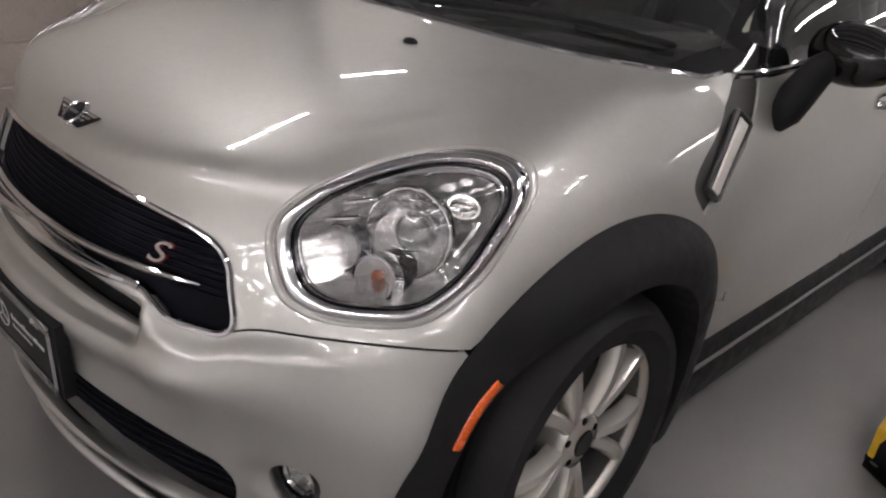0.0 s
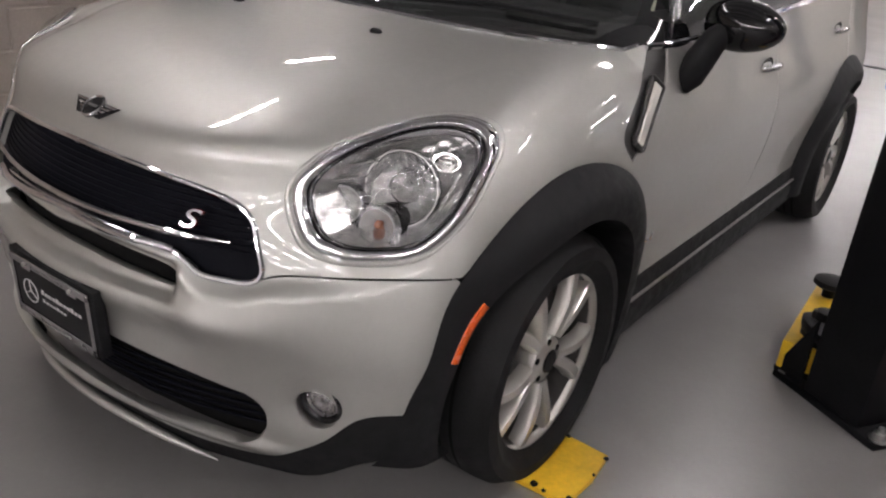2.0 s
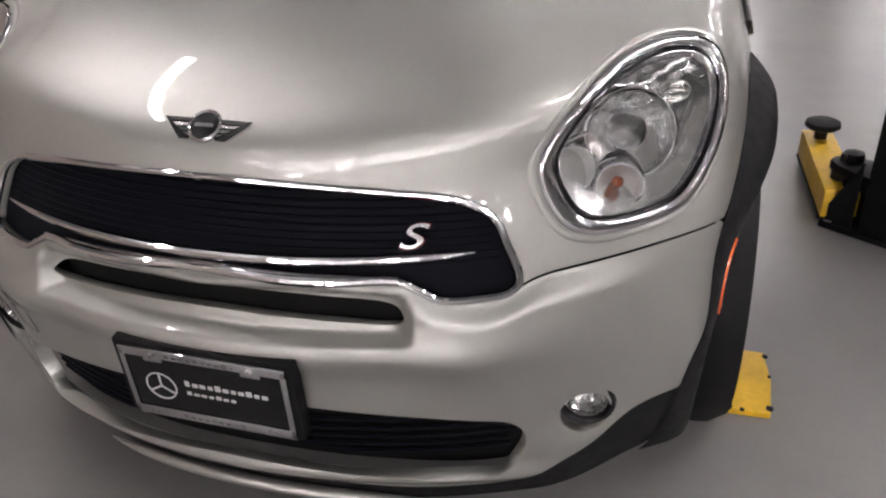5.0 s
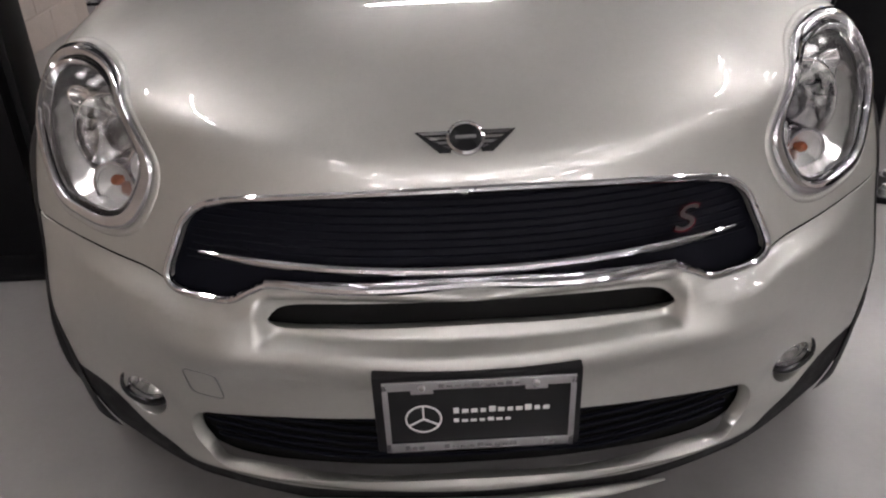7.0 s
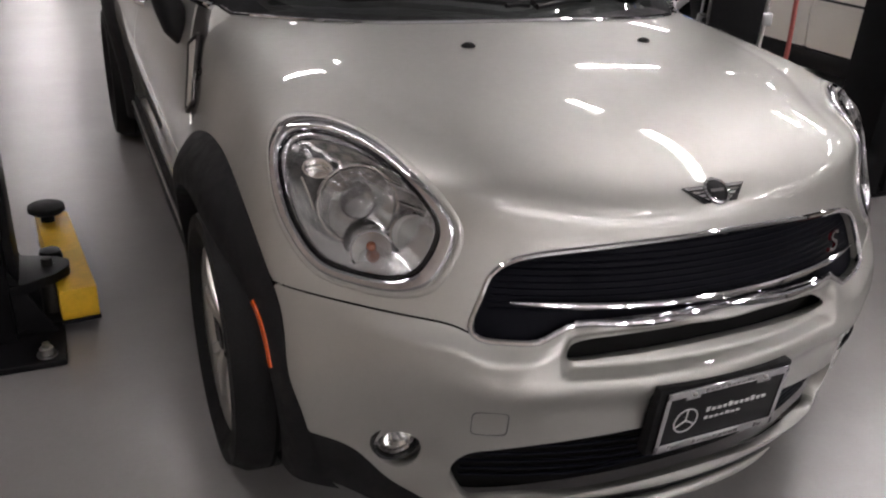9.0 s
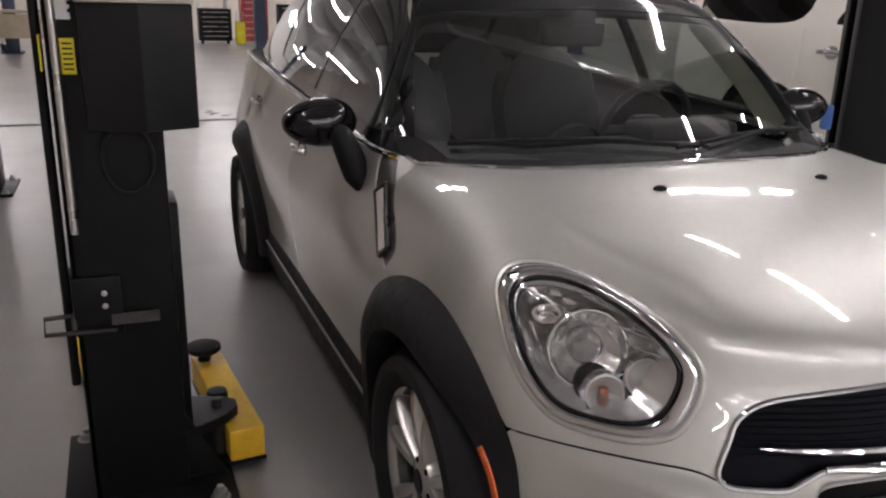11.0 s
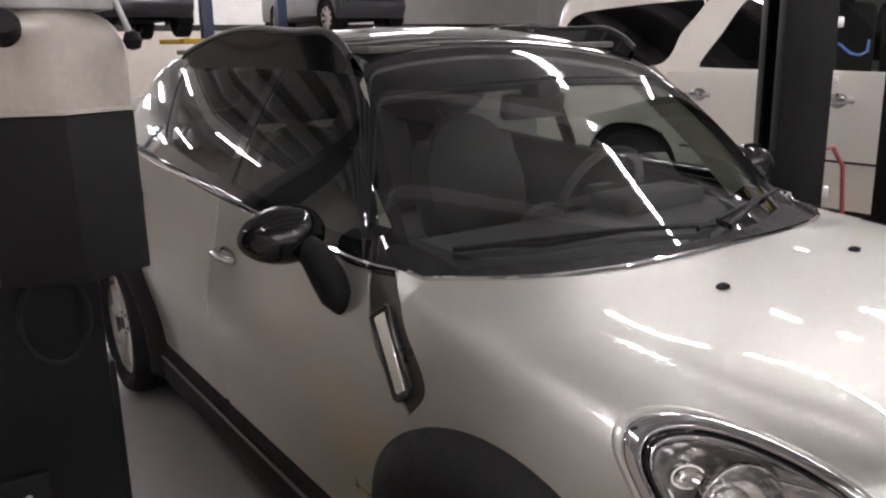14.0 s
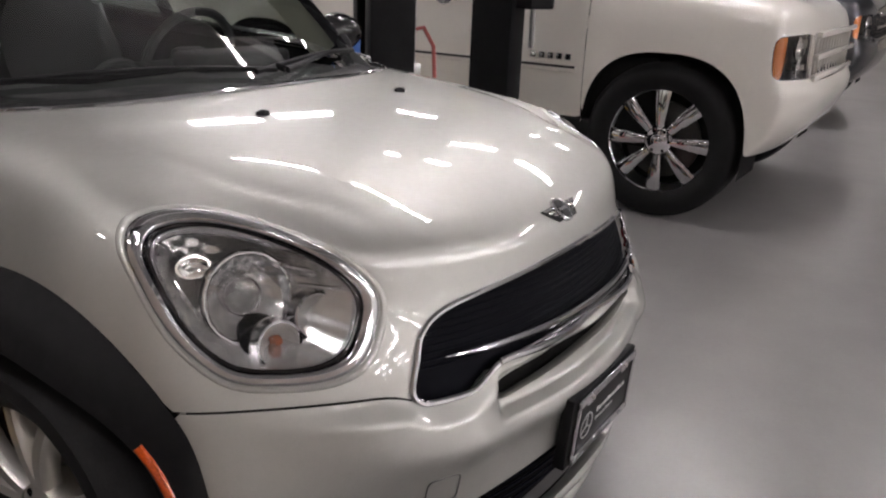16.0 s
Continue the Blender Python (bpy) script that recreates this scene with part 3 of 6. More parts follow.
# badge letter on the grille
def lettering(text, size, m, mat, parent, name, depth=0.002, shear=0.0):
    cu = bpy.data.curves.new(name, "FONT")
    cu.body, cu.size, cu.extrude, cu.align_x, cu.align_y, cu.shear = text, size, depth, "CENTER", "CENTER", shear
    tmp = bpy.data.objects.new(name, cu)
    scene.collection.objects.link(tmp)
    bpy.context.view_layer.update()
    me = bpy.data.meshes.new_from_object(tmp)
    bpy.data.objects.remove(tmp)
    me.transform(m)
    me.materials.clear()
    me.materials.append(mat)
    ob = new(name, me)
    ob.parent = parent
    return ob


mS = frame_at(on_nose(0.325, 0.682, body, 0.002))
lettering("S", 0.074, mS @ Matrix.Diagonal((1.25, 0.8, 1, 1)), RED_BADGE, car, "model_badge", 0.003, 0.35)["label"] = "red letter badge with chrome face"
lettering("S", 0.066, mS @ Matrix.Translation((0, 0.001, 0.0035)) @ Matrix.Diagonal((1.25, 0.8, 1, 1)), CHROME, car, "badge_face", 0.0008, 0.35)

# winged emblem on the bonnet, kept plain
mE = frame_at(cast(body, np.array([[0, 1.15, 0.45]]), np.array([[0, -0.93, 0.366]]) / 0.9995, 2)[0]) @ Matrix.Diagonal((0.86, 0.86, 0.7, 1))
emblem = part("emblem_disc", lathe([(0, 0), (0.030, 0), (0.030, 0.006), (0.027, 0.009), (0.0, 0.010)], 40, mE @ Matrix.Diagonal((1, 0.95, 1, 1))), PLATE_BLACK, car, "black and chrome winged round emblem")
part("emblem_ring", lathe([(0.026, 0.008), (0.029, 0.012), (0.033, 0.008), (0.033, 0.0), (0.026, 0.0)], 40, mE), CHROME, emblem)
part("emblem_bar", boxm((0, 0, 0.0105), (0.036, 0.007, 0.001), 0.0003, mE), PRINT_GREY, emblem)
for s in (-1, 1):
    bm = prism([(0.026, -0.026), (0.046, -0.026), (0.087, 0.016), (0.026, 0.016)], 0.003, mE @ Matrix.Diagonal((s, 1, 1, 1)))
    bmesh.ops.recalc_face_normals(bm, faces=bm.faces)
    part("emblem_bed", bm, PLATE_BLACK, emblem)
    for k in range(4):
        y0 = 0.014 - 0.0095 * k
        x1 = 0.082 - 0.014 * k
        bm = prism([(0.028, y0 - 0.0060), (x1 - 0.010, y0 - 0.0060), (x1, y0), (0.028, y0)], 0.005, mE @ Matrix.Diagonal((s, 1, 1, 1)))
        bmesh.ops.recalc_face_normals(bm, faces=bm.faces)
        part("emblem_wing", bm, CHROME if k != 1 else SATIN_METAL, emblem)

# washer nozzles
for s in (-1, 1):
    P = cast(body, np.array([[s * 0.244, 0.79, 0.5]]), np.array([[0, 0, 1.0]]), 1)[0]
    mN = frame_at(P, up=(0, 1, 0))
    part("washer_nozzle", join(lathe([(0, 0), (0.016, 0), (0.015, 0.004), (0.009, 0.008), (0, 0.009)], 16, mN @ Matrix.Diagonal((1.1, 0.8, 1, 1))), boxm((0, -0.006, 0.006), (0.012, 0.012, 0.008), 0.002, mN)), BLACK_PLASTIC, car)

# number plate with its frame; the print is kept as plain shapes
mP = pose(0.004, 0.070, 0.418, 94, 0, 0)
bracket = part("plate_bracket", boxm((0, 0, -0.014), (0.325, 0.160, 0.026), 0.004, mP @ Matrix.Translation((-0.002, 0.0, 0))), BLACK_PLASTIC, car)
plate = part("dealer_plate", boxm((0, 0, 0.001), (0.285, 0.135, 0.003), 0.001, mP), PLATE_BLACK, car, "black dealer plate in a chrome frame")
for c, s in (((0, 0.065, 0.004), (0.300, 0.017, 0.006)), ((0, -0.064, 0.004), (0.300, 0.020, 0.006)), ((-0.145, 0, 0.004), (0.010, 0.146, 0.006)), ((0.145, 0, 0.004), (0.010, 0.146, 0.006))):
    part("plate_frame", boxm(c, s, 0.002, mP), CHROME, plate)
for s in (-1, 1):
    part("plate_tab", boxm((s * 0.088, 0.054, 0.004), (0.036, 0.012, 0.005), 0.002, mP), CHROME, plate)
    part("plate_screw", lathe([(0, 0.012), (0.004, 0.011), (0.0055, 0.007), (0.0055, 0.004)], 12, mP @ Matrix.Translation((s * 0.088, 0.062, 0))), SATIN_METAL, plate)
part("plate_mark", lathe([(0.0262, 0.003), (0.0262, 0.0042), (0.0288, 0.0042), (0.0288, 0.003)], 40, mP @ Matrix.Translation((-0.088, -0.006, 0))), PRINT_WHITE, plate)
for a in (90, 210, 330):
    part("plate_mark", boxm((0.013, 0, 0.0035), (0.026, 0.0028, 0.0015), 0, mP @ Matrix.Translation((-0.088, -0.006, 0)) @ pose(0, 0, 0, 0, 0, a)), PRINT_WHITE, plate)
for cx, cy, w, h, mat in ((0.034, 0.009, 0.155, 0.011, PRINT_WHITE), (0.004, -0.012, 0.095, 0.007, PRINT_WHITE), (0.0, 0.065, 0.13, 0.008, PRINT_GREY), (0.0, -0.064, 0.12, 0.009, PRINT_GREY), (-0.105, -0.064, 0.034, 0.011, PRINT_GREY), (0.11, -0.064, 0.022, 0.011, PRINT_GREY)):
    z = 0.0035 if mat is PRINT_WHITE else 0.0072
    n = max(2, round(w / 0.0135))
    for k in range(n):
        ww = w / n * (0.72 if k % 3 else 0.6)
        hh = h * (1.0 if k % 4 == 0 else 0.68)
        part("plate_print", boxm((cx - w / 2 + (k + 0.5) * w / n, cy + (hh - h) / 2, z), (ww, hh, 0.001), 0, mP), mat, plate)

# tow-eye cover
mT = frame_at(on_nose(-0.452, 0.420, bumper_body, 0.0005), bumper_body)
part("tow_cover", tube([mT @ Vector((0.034 * np.sign(math.cos(a)) * abs(math.cos(a)) ** 0.35, 0.031 * np.sign(math.sin(a)) * abs(math.sin(a)) ** 0.35, 0)) for a in np.linspace(0, 2 * math.pi, 40, endpoint=False)], 0.0014, 5, True), PRINT_GREY, car)


def mirrored(bm, side):
    if side < 0:
        bm.transform(Matrix.Diagonal((-1, 1, 1, 1)))
        bmesh.ops.recalc_face_normals(bm, faces=bm.faces)
    return bm


# headlamps
M_LAMP = Matrix([[LAMP_A[k], LAMP_B[k], LAMP_N[k], LAMP[k]] for k in range(3)] + [[0, 0, 0, 1]])
SURF = 0.010
for side in (1, -1):
    az = np.linspace(22, 66, 110) * side
    rays = globe((0, 1.15, 0.45), az, np.linspace(4, 38, 90))
    lamp = skin("headlamp", lambda P: body(P) + 0.014 + 0.085 * np.clip(1 - (lamp_at(P)[0] / lamp_at(P)[1] / 0.93) ** 2, 0, 1) + 0.0012 * np.sin(P[..., 2] * 210) * np.cos(P[..., 0] * 130), rays, lambda P: in_lamp(P, 0.93), LAMP_SHELL, car, thick=0, label="clear headlamp in a chrome ring")

    def sweep(profile, n=150):
        """A band round the lamp from (scale, height) pairs."""
        vs = []
        k = len(profile)
        ang = np.linspace(-180, 180, n, endpoint=False)
        for s, h in profile:
            r = lamp_r(ang) * s
            O = LAMP + np.outer(np.cos(np.radians(ang)) * r, LAMP_A) + np.outer(np.sin(np.radians(ang)) * r, LAMP_B) - 0.2 * LAMP_N
            Q = cast(body, O, np.broadcast_to(LAMP_N, O.shape), 0.5)
            vs.append(Q + gradient(body, Q) * h)
        V = [Vector((side * p[0], p[1], p[2])) for band in zip(*vs) for p in band]
        return V, [(i * k + q, i * k + q + 1, (i + 1) % n * k + q + 1, (i + 1) % n * k + q) for i in range(n) for q in range(k - 1)]

    part("lamp_ring", sweep([(1.0, -0.008), (1.0, 0.001), (0.990, 0.0065), (0.960, 0.0085), (0.910, 0.0090), (0.872, 0.0085), (0.862, 0.0050), (0.858, -0.014)]), CHROME, lamp, "chrome lamp ring", angle=80)
    part("lamp_surround", sweep([(1.085, -0.003), (1.075, 0.0008), (1.06, 0.0026), (1.035, 0.0030), (1.012, 0.0018), (1.002, -0.006)]), SILVER, lamp, "raised painted lip round the lamp", angle=80)
    part("lamp_gap", sweep([(0.864, -0.006), (0.856, -0.002), (0.835, -0.001), (0.815, -0.001), (0.806, -0.012)]), BLACK_GLOSS, lamp, angle=80)
    part("lamp_bead", sweep([(0.812, -0.006), (0.808, 0.0005), (0.800, 0.0015), (0.793, 0.0), (0.790, -0.012)]), CHROME, lamp, angle=80)
    skin("lamp_lens", lambda P: body(P) - 0.003, rays, lambda P: in_lamp(P, 0.80), LENS, lamp, thick=0).visible_shadow = False

    def placed(a, b, d, tilt=0.5, spin=0):
        """Where a piece of the lamp sits; it looks partly forwards."""
        p = Vector(LAMP) + Vector(LAMP_A) * a + Vector(LAMP_B) * b + Vector(LAMP_N) * d
        ax = (Vector(LAMP_N) * (1 - tilt) + Vector((0.05, -1, 0.05)) * tilt).normalized()
        return Matrix.Translation(p) @ ax.to_track_quat("Z", "Y").to_matrix().to_4x4()

    m = placed(0.012, 0.006, -0.056, 0.5)
    part("main_reflector", mirrored(lathe([(0.010, -0.045), (0.030, -0.038), (0.052, -0.020), (0.068, 0.006), (0.074, 0.026), (0.076, 0.026), (0.076, 0.018), (0.060, -0.016)], 18, m), side), REFLECTOR, lamp, smooth=False)
    part("bowl_rim", mirrored(lathe([(0.0745, 0.022), (0.076, 0.028), (0.0785, 0.026), (0.078, 0.012)], 48, m), side), CHROME, lamp)
    part("main_glass", mirrored(lathe([(0.0, 0.040), (0.030, 0.038), (0.055, 0.033), (0.074, 0.025)], 40, m), side), LENS, lamp).visible_shadow = False
    part("projector_lens", mirrored(lathe([(0, 0.014), (0.014, 0.011), (0.024, 0.002), (0.028, -0.010), (0.028, -0.03)], 28, m), side), LENS, lamp)
    part("projector_barrel", mirrored(lathe([(0.030, 0.0), (0.032, 0.003), (0.034, 0.0), (0.034, -0.040), (0.030, -0.040)], 28, m), side), CHROME, lamp)
    m = placed(-0.102, -0.036, -0.042, 0.55)
    part("inner_reflector", mirrored(lathe([(0.0, -0.030), (0.020, -0.025), (0.032, -0.008), (0.036, 0.006), (0.039, 0.006), (0.039, -0.02)], 28, m), side), LAMP_GREY, lamp)
    part("inner_rim", mirrored(lathe([(0.036, 0.004), (0.038, 0.010), (0.042, 0.008), (0.043, -0.02)], 36, m), side), CHROME, lamp)
    m = placed(0.088, 0.060, -0.022, 0.3)
    part("outer_reflector", mirrored(lathe([(0.0, -0.012), (0.012, -0.008), (0.020, 0.003), (0.023, 0.003), (0.023, -0.01)], 24, m @ Matrix.Diagonal((1.2, 0.8, 1, 1))), side), REFLECTOR, lamp)
    m = placed(-0.035, -0.076, -0.022, 0.62) @ Matrix.Scale(1.10, 4)
    sig = part("turn_signal", mirrored(lathe([(0.0, 0.028), (0.012, 0.026), (0.023, 0.018), (0.030, 0.004), (0.032, -0.010)], 28, m), side), LENS, lamp)
    part("signal_bowl", mirrored(lathe([(0.0, -0.020), (0.018, -0.014), (0.029, 0.0), (0.0335, 0.004), (0.036, 0.0), (0.036, -0.030)], 28, m), side), LAMP_GREY, sig)
    part("signal_bulb", mirrored(lathe([(0.0, 0.006), (0.006, 0.004), (0.0095, -0.003), (0.008, -0.010), (0.006, -0.018)], 16, m @ Matrix.Translation((0, 0.005, 0))), side), AMBER, sig)
    part("signal_rim", mirrored(lathe([(0.0325, -0.004), (0.0335, 0.006), (0.0375, 0.006), (0.0385, -0.016)], 32, m), side), CHROME, sig)
    part("signal_pod", mirrored(lathe([(0.034, -0.004), (0.041, -0.018), (0.044, -0.045), (0.030, -0.05)], 28, m @ Matrix.Translation((0.006, -0.004, -0.012))), side), BLACK_GLOSS, lamp)
    # thin mirror bars added to stand in for light streaks inside the lamp
    for a0, b0, a1, b1 in ((-0.14, 0.028, -0.05, 0.052), (-0.145, 0.004, -0.075, 0.018), (0.085, -0.02, 0.118, 0.04)):
        p0, p1 = (Vector(LAMP) + Vector(LAMP_A) * a + Vector(LAMP_B) * b + Vector(LAMP_N) * -0.026 for a, b in ((a0, b0), (a1, b1)))
        mid = (p0 + p1) / 2 - Vector(LAMP_N) * 0.004
        part("lamp_streak", mirrored(tube([p0, mid, p1], 0.0028, 6, flat=1.4), side), REFLECTOR, lamp)

    # fog lamp
    P = on_nose(side * FOG[0], FOG[1], bumper_body, 0.000)
    mF = frame_at(P, bumper_body)
    mF = Matrix.Translation(P) @ (Vector(mF.col[2][:3]) * 0.5 + Vector((0, -0.8, 0))).to_track_quat("Z", "Y").to_matrix().to_4x4()
    mF = mF @ Matrix.Translation((0, 0.002, -0.017))
    fog = part("fog_lamp", lathe([(0.033, 0.002), (0.036, 0.008), (0.040, 0.006), (0.041, -0.03)], 32, mF), CHROME, car, "round fog lamp sunk in the bumper")
    part("fog_reflector", lathe([(0, -0.030), (0.018, -0.024), (0.033, 0.000)], 16, mF), REFLECTOR, fog, smooth=False)
    part("fog_bulb", lathe([(0, 0.0), (0.006, -0.004), (0.008, -0.026)], 14, mF), CHROME, fog)
    part("fog_lens", lathe([(0, 0.010), (0.016, 0.008), (0.034, 0.002)], 28, mF), LENS, fog).visible_shadow = False
    part("fog_ring", lathe([(0.041, 0.002), (0.043, 0.012), (0.048, 0.014), (0.051, 0.008), (0.052, -0.03)], 36, mF), BLACK_GLOSS, fog)
    part("fog_socket", lathe([(0.052, 0.004), (0.060, -0.012), (0.062, -0.04), (0.0, -0.06)], 28, mF), DEEP_BLACK, fog)

# wheel arches: black plastic flares


def flare(side, yc, r, a):
    """A point of the flare at radius r and angle a; t is 0 at its inner edge, 1 at its outer edge."""
    R = float(flare_r(np.array(a if yc == WHEEL_Y else min(max(180 - a, -20), 230))))
    y, z = yc - r * math.cos(radians(a)), max(0.20 if a < 60 or yc != WHEEL_Y else 0.16, WHEEL_Z + r * math.sin(radians(a)))
    P = cast(body, np.array([[0.2, y, max(z, 0.14)]]), np.array([[1.0, 0, 0]]), 1.2)[0]
    n = gradient(body, P)
    t = (r - 0.362) / (R - 0.362)
    bulge = 0.0015 + (0.0015 + 0.043 * float(ramp(np.array(a if yc == WHEEL_Y else 180 - a), 22, 85))) * math.sin(min(1, (1 - t) / 0.75) * math.pi / 2)
    P = P + n * bulge
    P[2] = z
    return Vector((side * P[0], P[1], P[2]))


for side in (1, -1):
    for yc, a0, a1 in ((WHEEL_Y, -32, 212), (REAR_Y, -30, 205)):
        vs, fs = [], []
        na, rows = 70, 9
        for i in range(na + 1):
            a = a0 + (a1 - a0) * i / na
            R = float(flare_r(np.array(a if yc == WHEEL_Y else min(max(180 - a, -20), 230))))
            line = [flare(side, yc, 0.362 + (R - 0.362) * k / (rows - 1), a) for k in range(rows)]
            inner = line[0].copy()
            vs += [Vector((side * 0.60, inner.y, inner.z)), inner - Vector((side * 0.02, 0, 0)) + (inner - Vector((inner.x, yc, WHEEL_Z))) * -0.012] + line
        n = rows + 2
        for i in range(na):
            fs += [(i * n + k, i * n + k + 1, (i + 1) * n + k + 1, (i + 1) * n + k) for k in range(n - 1)]
        part("wheel_arch", (vs, fs), BLACK_PLASTIC, car, angle=50)
    # orange side marker on the front flare
    vs, fs = [], []
    for i in range(21):
        a = 21 + 20 * i / 20
        for r, o in ((0.366, 0.000), (0.369, 0.003), (0.378, 0.004), (0.387, 0.003), (0.390, 0.000)):
            p = flare(side, WHEEL_Y, r, a)
            vs.append(p + Vector((side * o, -o * 0.8, 0)))
    fs = [(i * 5 + k, i * 5 + k + 1, i * 5 + k + 6, i * 5 + k + 5) for i in range(20) for k in range(4)]
    part("side_marker", (vs, fs), ORANGE, car, "orange side marker")


# wheels
def wheel(name, parent, at, side, r_tyre, r_rim, width, spokes, rim_mat, twin, cap_mat):
    """A wheel with its axle along x, facing to the side; at is its hub on the outer face."""
    base = Matrix.Translation(at) @ pose(0, 0, 0, 0, 90 * side, 0)
    w = width
    wh = part(name, lathe([(r_rim - 0.012, 0.012), (r_rim + 0.010, 0.024), (r_rim + (r_tyre - r_rim) * 0.35, 0.036), (r_rim + (r_tyre - r_rim) * 0.7, 0.033), (r_tyre - 0.016, 0.018), (r_tyre - 0.003, -0.002), (r_tyre, -0.03), (r_tyre, -w + 0.05), (r_tyre - 0.012, -w + 0.01), (r_rim + 0.02, -w - 0.01), (r_rim - 0.01, -w)], 72, base), RUBBER, parent)
    for k in range(4):
        part("tread_groove", lathe([(r_tyre + 0.0006, -0.045 - k * 0.035), (r_tyre + 0.0006, -0.053 - k * 0.035)], 72, base), DEEP_BLACK, wh)
    part("rim", lathe([(r_rim - 0.012, 0.006), (r_rim - 0.002, 0.014), (r_rim + 0.003, 0.012), (r_rim, 0.0), (r_rim - 0.012, -0.012)], 64, base), rim_mat, wh)
    part("rim_barrel", lathe([(r_rim - 0.011, -0.010), (r_rim - 0.022, -0.05), (r_rim - 0.03, -w + 0.02), (r_rim - 0.02, -w)], 64, base), BRAKE_GREY if rim_mat is RIM_SILVER else STEEL, wh)
    part("brake_disc", lathe([(0.0, -0.075), (r_rim * 0.72, -0.075), (r_rim * 0.72, -0.10), (0, -0.10)], 48, base), BRAKE_GREY, wh)
    part("wheel_well_back", lathe([(0.0, -0.12), (r_rim - 0.03, -0.12)], 32, base), DEEP_BLACK, wh)
    hub = part("hub", lathe([(0.0, 0.006), (r_rim * 0.13, 0.005), (r_rim * 0.16, 0.0), (r_rim * 0.25, -0.004), (r_rim * 0.28, -0.02), (r_rim * 0.28, -0.07)], 40, base), rim_mat, wh)
    part("centre_cap", lathe([(0.0, 0.011), (r_rim * 0.11, 0.010), (r_rim * 0.13, 0.006)], 28, base), cap_mat, hub)
    nb = 5 if spokes % 5 == 0 else 6
    for k in range(nb):
        part("wheel_bolt", lathe([(0, -0.002), (0.008, -0.004), (0.009, -0.012)], 10, base @ pose(0, 0, 0, 0, 0, 360 / nb * (k + 0.5)) @ Matrix.Translation((r_rim * 0.205, 0, 0.004))), DEEP_BLACK, hub)
    for k in range(spokes):
        for t in ((-1, 1) if twin else (0,)):
            a = 360 / spokes * k
            vs, fs = [], []
            n = 10
            for i in range(n):
                q = i / (n - 1)
                rr = r_rim * (0.26 + 0.70 * q)
                ang = radians(a + t * (7.5 + 8.0 * q))
                half = (0.0150 if twin else 0.024) * (1.0 + (0.20 if twin else 0.75) * q)
                z0 = -0.004 + 0.010 * math.sin(math.pi * q * 0.9)
                d, s = Vector((math.cos(ang), math.sin(ang), 0)), Vector((-math.sin(ang), math.cos(ang), 0))
                for u, z in ((-1, -0.034), (-1, -0.006), (-0.65, 0.003), (0.65, 0.003), (1, -0.006), (1, -0.034)):
                    vs.append(base @ (d * rr + s * half * u + Vector((0, 0, z0 + z))))
            fs = [(i * 6 + j, i * 6 + (j + 1) % 6, (i + 1) * 6 + (j + 1) % 6, (i + 1) * 6 + j) for i in range(n - 1) for j in range(6)]
            part("spoke", (vs, fs), rim_mat, wh, angle=50)
    return wh


for side in (1, -1):
    wheel("front_wheel", car, (side * 0.821, WHEEL_Y, WHEEL_Z), side, 0.314, 0.231, 0.20, 5, RIM_SILVER, True, PLATE_BLACK)
    wheel("rear_wheel", car, (side * 0.845, REAR_Y, WHEEL_Z), side, 0.314, 0.231, 0.20, 5, RIM_SILVER, True, PLATE_BLACK)

# sides


def belt_z(y):
    return 0.985 + 0.045 * (y - 1.35)


